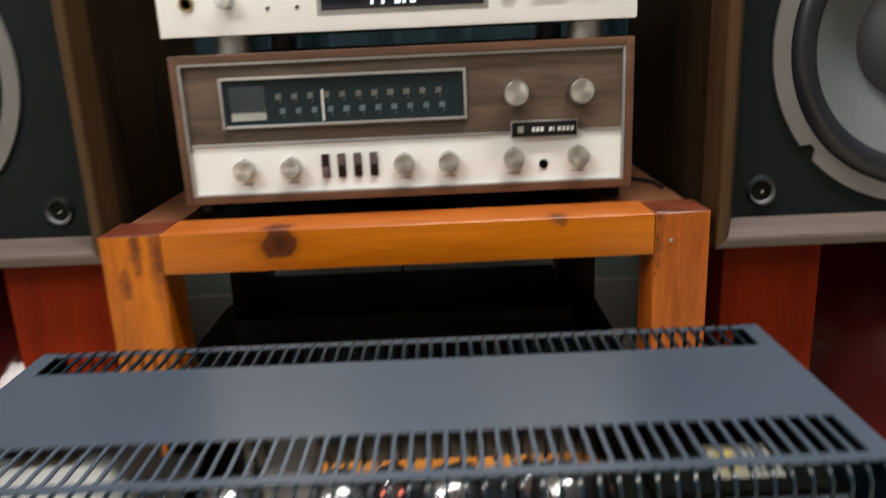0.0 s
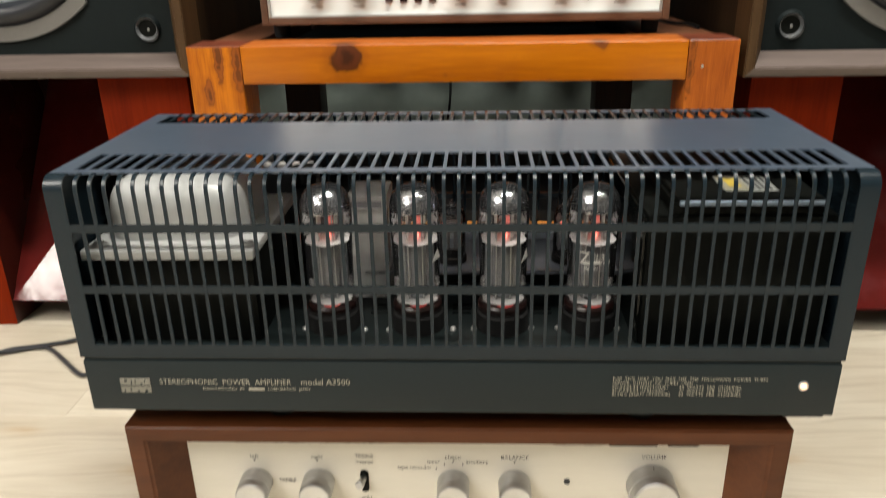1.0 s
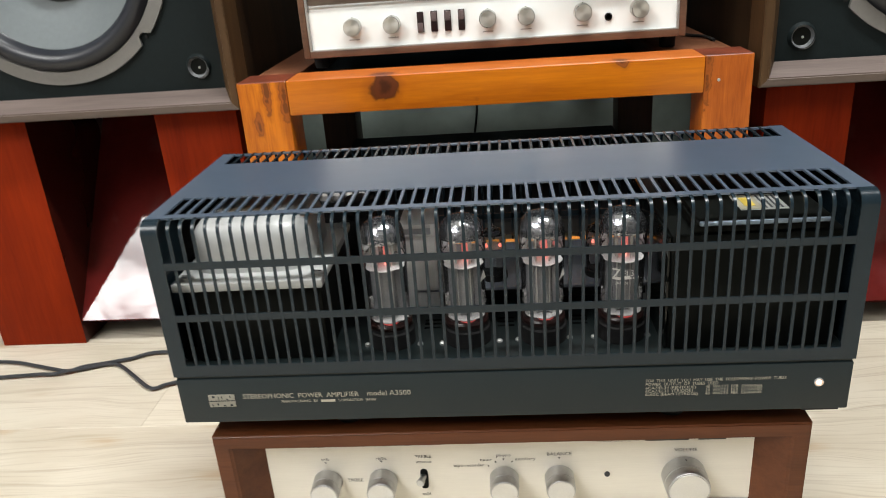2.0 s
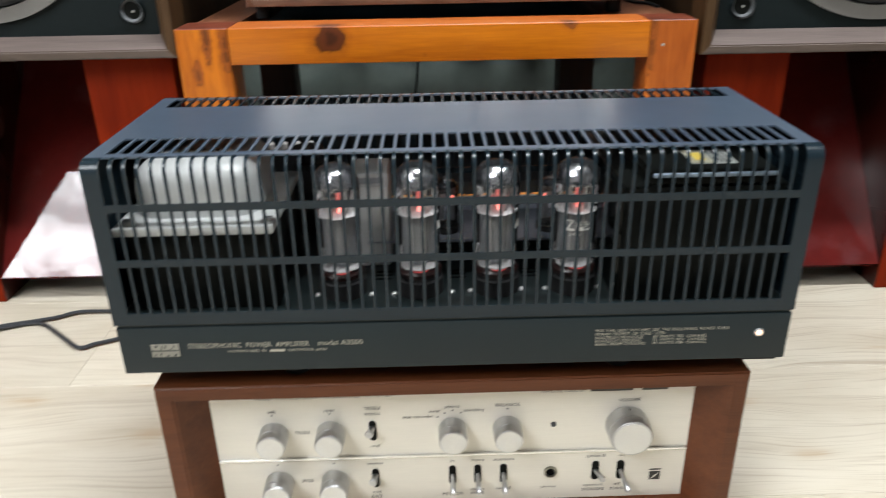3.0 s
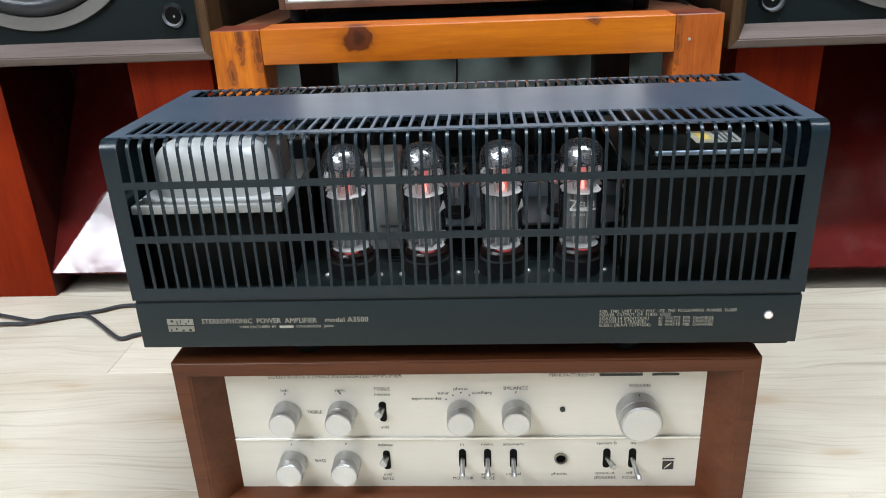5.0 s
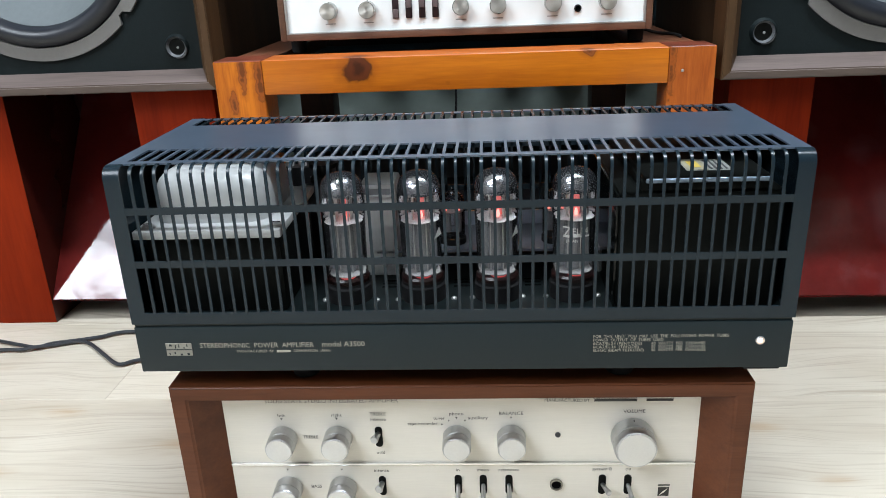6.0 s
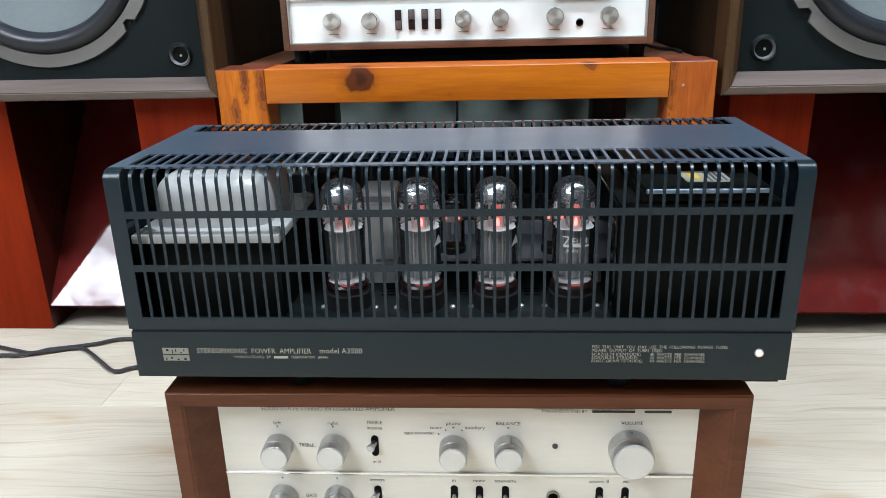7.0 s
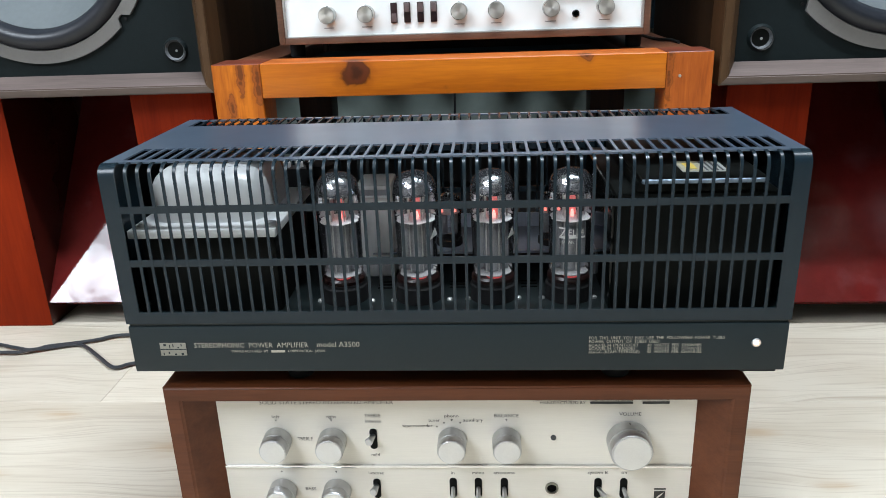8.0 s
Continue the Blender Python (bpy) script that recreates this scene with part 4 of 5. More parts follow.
front = [(-PX + ow, PZ0 + oh), (PX - ow, PZ0 + oh), (PX - ow, PZ1 - oh - 0.0013), (-PX + ow, PZ1 - oh - 0.0013)]
inner = [(-IX, IZ0), (IX, IZ0), (IX, IZ1 + 0.007), (-IX, IZ1 + 0.007)]
names = ("bottom_board", "side_board", "top_board", "side_board")
for i in range(4):
    j = (i + 1) % 4
    bm = bmesh.new()
    ring = []
    for k in (i, j):
        ring.append([bm.verts.new((p[0], y, p[1])) for p, y in ((outer[k], PF), (front[k], PF), (inner[k], PY + 0.002), (inner[k], PB), (outer[k], PB))])
    for q in range(5):
        bm.faces.new((ring[0][q], ring[0][(q + 1) % 5], ring[1][(q + 1) % 5], ring[1][q]))
    bm.faces.new(ring[0])
    bm.faces.new(ring[1])
    bmesh.ops.recalc_face_normals(bm, faces=bm.faces)
    es = [e for e in bm.edges if abs(e.verts[0].co.y - PF) < 1e-6 and abs(e.verts[1].co.y - PF) < 1e-6 and (e.verts[0].co - e.verts[1].co).length > 0.05]
    bmesh.ops.bevel(bm, geom=es, offset=0.0014, segments=3, affect="EDGES")
    part(names[i], bm, TEAK, pre)
part("front_panel", slab(-IX - 0.002, IX + 0.002, PY, PY + 0.004, 0.0757, IZ1 + 0.01), CHAMPAGNE, pre, "champagne coloured upper panel")
part("lower_panel", slab(-IX - 0.002, IX + 0.002, PY, PY + 0.004, IZ0 - 0.004, 0.0737), CHAMPAGNE, pre, "champagne coloured lower panel")
part("moulding", slab(-IX - 0.0018, IX + 0.0018, PY - 0.0022, PY + 0.002, 0.0738, 0.0756, bev=0.0006), CHROME, pre, "bright horizontal moulding")
part("chassis", slab(-0.175, 0.175, PY + 0.006, PB - 0.005, IZ0, IZ1), BLACK, pre)
for x in (-0.18, 0.18):
    for y in (0.04, 0.205):
        part("foot", turned([(0.012, 0.0), (0.013, 0.0118)], (x, y, -0.002), "z", 16), RUBBER, pre)
KZ = 0.0925
for x, z in ((-0.138, KZ), (-0.0945, KZ), (-0.001, KZ), (0.041, KZ), (-0.1385, 0.0450), (-0.0945, 0.0450)):
    knob(pre, x, z + 0.0066, PY, 0.0119, 0.0178, ALU, ALU_FACE, "spun aluminium knob")
    bm = bmesh.new()
    v = [bm.verts.new((x + a, PY - 0.0006, z + 0.0238 + b)) for a, b in ((0, -0.0009), (0.0009, 0.0009), (-0.0009, 0.0009))]
    bm.faces.new(v)
    part("index_mark", bm, PRINT_BLACK, pre)
knob(pre, 0.1335, 0.0995, PY, 0.0174, 0.0195, ALU, ALU_FACE, "large aluminium volume knob")
part("volume_mark", slab(0.1330, 0.1336, PY - 0.0075, PY - 0.0060, 0.1166, 0.1173), PRINT_BLACK, pre)
part("indicator", turned([(0.0022, 0.0), (0.0020, 0.0012), (0, 0.0014)], (0.077, PY, 0.1005), "y", 14), CAP_DARK, pre, "small dark indicator")


def toggle(x, z, tip, length, lean=0.0):
    """A lever switch in an upright slot; tip: the way its tip points in z."""
    bm = bmesh.new()
    rim = [(x + 0.0029 * math.cos(radians(a)), z + (0.0063 if a < 180 else -0.0063) + 0.0029 * math.sin(radians(a))) for a in [15 * k for k in range(12)] + [180] + [180 + 15 * k for k in range(12)] + [359.9]]
    back, lip = ([bm.verts.new((p, y, q)) for p, q in rim] for y in (PY + 0.001, PY - 0.0006))
    bm.faces.new(lip), bm.faces.new(back)
    for k in range(len(rim)):
        j = (k + 1) % len(rim)
        bm.faces.new((lip[k], lip[j], back[j], back[k]))
    s = part("switch_slot", bm, DEEP, pre, "black switch slot")
    bm = bmesh.new()
    fat = 1.35 if length < 0.012 else 1.0
    lathe(bm, [(0.0016 * fat, 0.0), (0.0018 * fat, length * 0.5), (0.0024 * fat, length * 0.93), (0.0020 * fat, length), (0, length * 1.02)], (0, 0, 0), "z", 14)
    d = Vector((lean, -1.0, tip)).normalized()
    m = Matrix.Translation((x, PY + 0.001, z + (0.0026 if length < 0.012 else 0.0))) @ d.to_track_quat("Z", "Y").to_matrix().to_4x4()
    bmesh.ops.transform(bm, matrix=m, verts=bm.verts)
    part("lever", bm, ALU, s, "bright metal lever")


toggle(-0.0625, 0.0995, 0.05, 0.0112, -0.22)
toggle(-0.0625, 0.0530, 0.05, 0.0112, -0.16)
for x in (-0.0015, 0.0185, 0.039):
    toggle(x, 0.0540, -0.25, 0.019)
toggle(0.1125, 0.0540, 0.1, 0.015, 0.25)
toggle(0.1325, 0.0540, -0.3, 0.021, 0.12)
part("headphone_jack", turned([(0.0052, 0.0), (0.0052, 0.0015), (0.0040, 0.0018), (0.0034, -0.002), (0, -0.002)], (0.0765, PY, 0.0540), "y", 24), material("dark_brass", (0.26, 0.25, 0.21), 0.35, metal=0.8, vary=0.1), pre, "headphone socket")
part("socket_hole", turned([(0.0037, 0.0), (0.0, 0.0002)], (0.0765, PY - 0.0006, 0.0540), "y", 24), VOID, pre)
part("emblem", slab(0.1565, 0.1650, PY - 0.0006, PY - 0.0001, 0.0430, 0.0510), PRINT_BLACK, pre, "small black square emblem")
bm = bmesh.new()
bm.faces.new([bm.verts.new((x, PY - 0.0010, z)) for x, z in ((0.1572, 0.0438), (0.1600, 0.0477), (0.1640, 0.0507), (0.1608, 0.0463))])
part("emblem_mark", bm, CHAMPAGNE, pre)
part("emblem_bar", slab(0.1562, 0.1655, PY - 0.0005, PY - 0.0001, 0.0527, 0.0536), PRINT_BLACK, pre)
ty = PY - 0.0004
for words, x, z, w in (("left", -0.138, 0.1195, 0.006), ("right", -0.0945, 0.1195, 0.008), ("TREBLE", -0.062, 0.1203, 0.0125), ("intense", -0.062, 0.1155, 0.012), ("mild", -0.0618, 0.0848, 0.0065),
                       ("TREBLE", -0.1165, 0.0995, 0.012), ("phono", -0.001, 0.1200, 0.011), ("tuner", -0.0145, 0.1162, 0.009), ("tape recorder", -0.0275, 0.1113, 0.0235), ("auxiliary", 0.0155, 0.1162, 0.0155),
                       ("BALANCE", 0.041, 0.1200, 0.0185), ("VOLUME", 0.1345, 0.1212, 0.0165), ("BASS", -0.1165, 0.0523, 0.0085), ("intense", -0.0625, 0.0677, 0.012), ("mild", -0.0625, 0.0387, 0.0065),
                       ("BASS", -0.0625, 0.0343, 0.0085), ("in", -0.0015, 0.0680, 0.0028), ("MONITOR", -0.0015, 0.0345, 0.0165), ("mono", 0.0185, 0.0680, 0.0095), ("stereo", 0.0185, 0.0387, 0.0105), ("MODE", 0.0185, 0.0345, 0.0105), ("attenuate", 0.039, 0.0680, 0.0165),
                       ("normal", 0.039, 0.0387, 0.012), ("phones", 0.0755, 0.0390, 0.012), ("system B", 0.1120, 0.0685, 0.0155), ("system A", 0.1118, 0.0395, 0.0155), ("SPEAKERS", 0.1118, 0.0347, 0.0175), ("on", 0.1325, 0.0685, 0.0042),
                       ("off", 0.1310, 0.0395, 0.0050), ("POWER", 0.1320, 0.0347, 0.0125)):
    lettering(words, x, z, ty, 0.0042 if words.isupper() else 0.0040, PRINT_BLACK, pre, "CENTER", w)
lettering("SOLID STATE STEREO INTEGRATED AMPLIFIER", -0.0975, 0.1322, ty, 0.0048, PRINT_BLACK, pre, "CENTER", 0.104)
lettering("MANUFACTURED BY", 0.0610, 0.1336, ty, 0.0036, PRINT_BLACK, pre, "LEFT", 0.030)
part("name_bar", slab(0.0935, 0.1000, PY - 0.0004, PY - 0.0002, 0.1341, 0.1354), PRINT_BLACK, pre)
lettering("CORPORATION JAPAN", 0.1025, 0.1336, ty, 0.0036, PRINT_BLACK, pre, "LEFT", 0.033)
part("name_bar", slab(0.1420, 0.1660, PY - 0.0004, PY - 0.0002, 0.1340, 0.1353), PRINT_BLACK, pre)
lettering("MANUFACTURED BY", 0.0835, 0.1312, ty, 0.0036, PRINT_BLACK, pre, "CENTER", 0.034)
for a, b in ((0.104, 0.136), (0.143, 0.163)):
    part("print_bar", slab(a, b, ty - 0.0002, ty, 0.1302, 0.1322), PRINT_BLACK, pre)
for dx, dz in ((-0.0115, 0.0180), (-0.0060, 0.0215), (0.0065, 0.0215)):
    part("index_mark", slab(-0.001 + dx - 0.0005, -0.001 + dx + 0.0005, PY - 0.0006, PY - 0.0001, KZ + dz - 0.0005, KZ + dz + 0.0005), PRINT_BLACK, pre)
# it stands a little askew under the other amplifier
pre.rotation_euler = (0, 0, radians(0.35))
pre.location += Vector((-0.0022, -0.0036, 0.0020))

# ---- the valve power amplifier on top of it ----
amp = group("valve_power_amplifier", (0, 0.09, 0.158), "slate-grey valve power amplifier in a slotted steel cage", "amplifier")
AX, AF, AB, AZ0, AS, AZ1 = 0.2312, 0.0, 0.178, 0.1750, 0.2135, 0.3288
SLX, NS, BW, R, TH = 0.2202, 53, 0.0020, 0.0085, 0.0012
PITCH = (2 * SLX + BW) / NS
SLZ = 0.2222
ch = part("chassis", slab(-0.2305, 0.2305, AF, 0.205, AZ0, AS - 0.0022, bev=0.0012), AMP_FRONT, amp, "charcoal chassis with printed front")
part("chassis_lip", slab(AX - 0.030, AX - 0.006, AF + 0.001, AF + 0.03, AZ0 - 0.0015, AZ0, bev=0.0003), BLACK, ch)
for x in (-0.1165, 0.1205):
    for y in (0.030, 0.165):
        part("foot", turned([(0.010, 0.0), (0.011, 0.0168)], (x, y, 0.1581), "z", 20), RUBBER, amp)
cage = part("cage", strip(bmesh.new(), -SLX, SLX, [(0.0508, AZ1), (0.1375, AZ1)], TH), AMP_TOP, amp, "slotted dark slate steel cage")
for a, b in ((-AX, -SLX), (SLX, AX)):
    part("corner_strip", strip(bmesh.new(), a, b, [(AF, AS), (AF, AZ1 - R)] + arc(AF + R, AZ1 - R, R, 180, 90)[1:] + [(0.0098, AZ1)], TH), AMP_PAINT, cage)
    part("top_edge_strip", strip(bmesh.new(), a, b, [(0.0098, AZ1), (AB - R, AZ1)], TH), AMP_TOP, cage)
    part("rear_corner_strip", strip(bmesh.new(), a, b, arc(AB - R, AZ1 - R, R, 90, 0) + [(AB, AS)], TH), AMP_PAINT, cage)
for a, b in ((-AX, -AX + TH), (AX - TH, AX)):
    bm = bmesh.new()
    prof = [(AF + 0.0013, AS), (AF + 0.0013, AZ1 - R)] + arc(AF + R, AZ1 - R, R - 0.0013, 180, 90)[1:] + arc(AB - R, AZ1 - R, R - 0.0013, 90, 0) + [(AB - 0.0013, AS)]
    va = [bm.verts.new((a, y, z)) for y, z in prof]
    vb = [bm.verts.new((b, y, z)) for y, z in prof]
    bm.faces.new(va), bm.faces.new(vb)
    for i in range(len(prof)):
        j = (i + 1) % len(prof)
        bm.faces.new((va[i], va[j], vb[j], vb[i]))
    part("side_plate", bm, AMP_PAINT, cage)
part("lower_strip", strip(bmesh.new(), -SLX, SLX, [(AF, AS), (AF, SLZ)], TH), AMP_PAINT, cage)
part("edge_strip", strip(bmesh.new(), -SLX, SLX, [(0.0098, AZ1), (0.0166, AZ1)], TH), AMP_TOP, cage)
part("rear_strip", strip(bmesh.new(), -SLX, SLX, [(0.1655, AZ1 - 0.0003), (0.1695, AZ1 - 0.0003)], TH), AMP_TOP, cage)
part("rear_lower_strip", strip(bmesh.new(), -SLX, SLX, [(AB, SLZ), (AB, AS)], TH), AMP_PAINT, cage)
for z in (0.2592, 0.2978):
    part("cross_rail", slab(-SLX, SLX, AF + 0.0002, AF + TH, z - 0.0025, z + 0.0025), AMP_PAINT, cage)
    part("rear_cross_rail", slab(-SLX, SLX, AB - TH, AB - 0.0002, z - 0.0025, z + 0.0025), AMP_PAINT, cage)
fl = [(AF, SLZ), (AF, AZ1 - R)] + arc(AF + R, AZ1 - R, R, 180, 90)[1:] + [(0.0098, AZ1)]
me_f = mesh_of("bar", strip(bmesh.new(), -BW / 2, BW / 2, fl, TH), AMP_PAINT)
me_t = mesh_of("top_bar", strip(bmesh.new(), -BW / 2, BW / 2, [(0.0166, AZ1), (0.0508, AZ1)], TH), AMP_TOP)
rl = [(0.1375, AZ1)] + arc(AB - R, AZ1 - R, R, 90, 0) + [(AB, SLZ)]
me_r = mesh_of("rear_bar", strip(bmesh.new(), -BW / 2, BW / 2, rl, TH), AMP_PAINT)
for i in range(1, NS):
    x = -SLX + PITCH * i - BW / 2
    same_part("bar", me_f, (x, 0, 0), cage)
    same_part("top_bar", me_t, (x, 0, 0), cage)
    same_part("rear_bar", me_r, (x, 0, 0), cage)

# printing and pilot lamp on the chassis front
py = AF - 0.0003
LX, RX, RZ = -0.0022, -0.0030, -0.0013      # places of the two blocks of print
em = part("emblem", slab(-0.2070 + LX, -0.1880 + LX, py - 0.0002, py + 0.0002, 0.1885, 0.1985), PRINT_DIM, ch, "dull gold rectangular emblem")
part("emblem_line", slab(-0.2070 + LX, -0.1880 + LX, py - 0.0005, py - 0.0003, 0.1932, 0.1938), AMP_FRONT, em)
for a, b, c, d in ((-0.2042, -0.2024, 0.1962, 0.1978), (-0.2000, -0.1994, 0.1945, 0.1972), (-0.1975, -0.1969, 0.1952, 0.1978), (-0.1940, -0.1928, 0.1945, 0.1953), (-0.1915, -0.1908, 0.1960, 0.1978), (-0.2050, -0.2042, 0.1892, 0.1908), (-0.2012, -0.2002, 0.1900, 0.1915), (-0.1968, -0.1952, 0.1890, 0.1902), (-0.1918, -0.1900, 0.1890, 0.1906)):
    part("emblem_cut", slab(a + LX, b + LX, py - 0.0005, py - 0.0003, c, d), AMP_FRONT, em)
lettering("STEREOPHONIC  POWER  AMPLIFIER", -0.1820 + LX, 0.1962, py, 0.0056, PRINT_GOLD, ch, "LEFT", 0.083)
lettering("model A3500", -0.0930 + LX, 0.1965, py, 0.0058, PRINT_GOLD, ch, "LEFT", 0.0305)
lettering("MANUFACTURED  BY", -0.1550 + LX, 0.1915, py, 0.0030, PRINT_GOLD, ch, "LEFT", 0.0265)
part("print_bar", slab(-0.1260 + LX, -0.1160 + LX, py - 0.0002, py, 0.1906, 0.1924), PRINT_GOLD, ch)
lettering("CORPORATION   JAPAN", -0.1140 + LX, 0.1915, py, 0.0030, PRINT_GOLD, ch, "LEFT", 0.0265)
lettering("FOR  THIS  UNIT  YOU  MAY  USE  THE  FOLLOWING  POWER  TUBES", 0.0990 + RX, 0.2018 + RZ, py, 0.0033, PRINT_GOLD, ch, "LEFT", 0.0920)
lettering("POWER  OUTPUT  OF  TUBES  USED", 0.0990 + RX, 0.1990 + RZ, py, 0.0033, PRINT_GOLD, ch, "LEFT", 0.0480)
for i, (a, b, wa) in enumerate((("6CA7/EL34 (PENTODE)", "40  WATTS  PER  CHANNEL", 0.0335), ("6CA7/EL34  (TRIODE)", "20  WATTS  PER  CHANNEL", 0.0315), ("6L6GC (BEAM TETRODE)", "40  WATTS  PER  CHANNEL", 0.0350))):
    z = 0.1962 + RZ - 0.0026 * i
    lettering(a, 0.0990 + RX, z, py, 0.0031, PRINT_GOLD, ch, "LEFT", wa)
    lettering(b, 0.1390 + RX, z, py, 0.0031, PRINT_GOLD, ch, "LEFT", 0.0375)
pl = part("pilot_lamp", turned([(0.0031, 0.0), (0.0031, 0.001), (0.0026, 0.0014), (0.0020, 0.0)], (0.2095, AF, 0.1965), "y", 24), STEEL, ch, "lit pilot lamp in a bright bezel")
part("lens", turned([(0.0020, 0.0), (0.0018, 0.0012), (0.0010, 0.0017), (0, 0.0019)], (0.2095, AF, 0.1965), "y", 20), PILOT, pl)

# ---- inside the cage ----
DK = AS + 0.0002
deck = part("deck", slab(-0.2297, 0.2297, 0.0015, 0.1765, AS - 0.0021, DK + 0.0004), DECK, amp, "dark painted deck with vent slots")
slot = mesh_of("vent_slot", slab(-0.0062, 0.0062, -0.0011, 0.0011, 0.0, 0.0003), VOID, False)
for i in range(11):
    same_part("vent_slot", slot, (-0.098 + 0.0205 * i, 0.0085, DK + 0.0004), deck)
for x in (-0.0520, 0.0035, 0.0580):
    for y in (0.060, 0.066, 0.072):
        same_part("vent_slot", slot, (x, y, DK + 0.0004), deck)
DK += 0.0005
tf = part("transformer", slab(-0.2195, -0.1225, 0.020, 0.118, DK, 0.2728, bev=0.002), DEEP, amp, "black transformer with a silver-grey cover")
part("flange", slab(-0.2250, -0.1195, 0.0125, 0.124, 0.2730, 0.2792, bev=0.0012), TRAFO_PAINT, tf, "silver-grey mounting flange")
part("cover", box(bmesh.new(), -0.2175, -0.1325, 0.029, 0.114, 0.2480, 0.3165, bev=0.0245, seg=9), TRAFO_PAINT, tf, "rounded silver-grey end bell")
part("label", slab(-0.191, -0.161, 0.0535, 0.0640, 0.3166, 0.3169), material("tan_label", (0.15, 0.125, 0.085), 0.5, vary=0.4, scale=90), tf, "worn tan label")
for x in (-0.2165, -0.1240):
    for y in (0.0215, 0.116):
        s = part("screw", turned([(0.0056, 0.0), (0.0056, 0.0007), (0.0042, 0.0008), (0.0040, 0.0018), (0.0026, 0.0026), (0, 0.003)], (x, y, 0.2793), "z", 18), STEEL, tf)
        part("screw_slot", slab(x - 0.0030, x + 0.0030, y - 0.0005, y + 0.0005, 0.2817, 0.2824), BLACK, s)
part("bobbin", turned([(0.012, 0.0), (0.012, 0.004), (0.007, 0.0045), (0.007, 0.012), (0.012, 0.0125), (0.012, 0.016), (0, 0.016)], (-0.112, 0.134, 0.280), "z", 24), RUBBER, tf)
bt = part("terminal_board", slab(-0.152, -0.108, 0.150, 0.164, DK, 0.2880, bev=0.001), BLACK, tf, "black terminal board with white pegs")
for i in range(4):
    part("terminal_peg", turned([(0.0036, 0.0), (0.0034, 0.004), (0.002, 0.0055), (0, 0.006)], (-0.1465 + 0.011 * i, 0.157, 0.2881), "z", 14), MICA, bt, "white insulating peg")
tr = part("transformer", slab(0.1130, 0.2225, 0.0170, 0.165, DK, 0.2985, bev=0.003), DEEP, amp, "tall black mains transformer with a label")
part("top_body", slab(0.1270, 0.2130, 0.0190, 0.162, 0.2986, 0.3060, bev=0.002), DEEP, tr)
part("side_cheek", slab(0.1112, 0.1128, 0.0190, 0.160, DK, 0.2970, bev=0.0005), ENAMEL, tr, "glossy black side plate")
part("top_flange", slab(0.1285, 0.2105, 0.0135, 0.16, 0.3061, 0.3096, bev=0.0012), DEEP, tr)
# Bluish metal colour paints the reflection along the black flange's edge.
part("flange_edge", slab(0.1285, 0.2100, 0.0112, 0.0134, 0.3063, 0.3095, bev=0.00105, seg=3), BRIGHT_EDGE, tr, "rounded front edge in the colour of its reflection")
lb = part("label", slab(0.1590, 0.1895, 0.0285, 0.0580, 0.3097, 0.3100), LABEL, tr, "pale sticker with a yellow field")
part("label_field", slab(0.1595, 0.1735, 0.0295, 0.0575, 0.3101, 0.3103), material("cream_field", (0.28, 0.26, 0.19), 0.5, vary=0.1), lb)
part("label_field", slab(0.1630, 0.1700, 0.0350, 0.0510, 0.3104, 0.3106), YELLOW, lb)
for i in range(4):
    part("label_line", slab(0.1752 + 0.0034 * i, 0.1766 + 0.0034 * i, 0.0310, 0.0560, 0.3101, 0.3103), CAP_DARK, lb)
can = part("metal_can", slab(-0.0745, -0.0465, 0.082, 0.120, DK, 0.2905, bev=0.003), CAN_PAINT, amp, "grey rectangular metal can")
for a, b, c, d in ((-0.0745, -0.0712, 0.2800, 0.2905), (-0.0500, -0.0465, 0.2800, 0.2905), (-0.0711, -0.0501, 0.2872, 0.2905), (-0.0711, -0.0501, 0.2800, 0.2822)):
    part("can_bracket", slab(a, b, 0.0800, 0.0819, c, d, bev=0.0004), TRAFO_PAINT, can)
part("can_window", slab(-0.0711, -0.0501, 0.0813, 0.0819, 0.2823, 0.2871), PLATE, can)


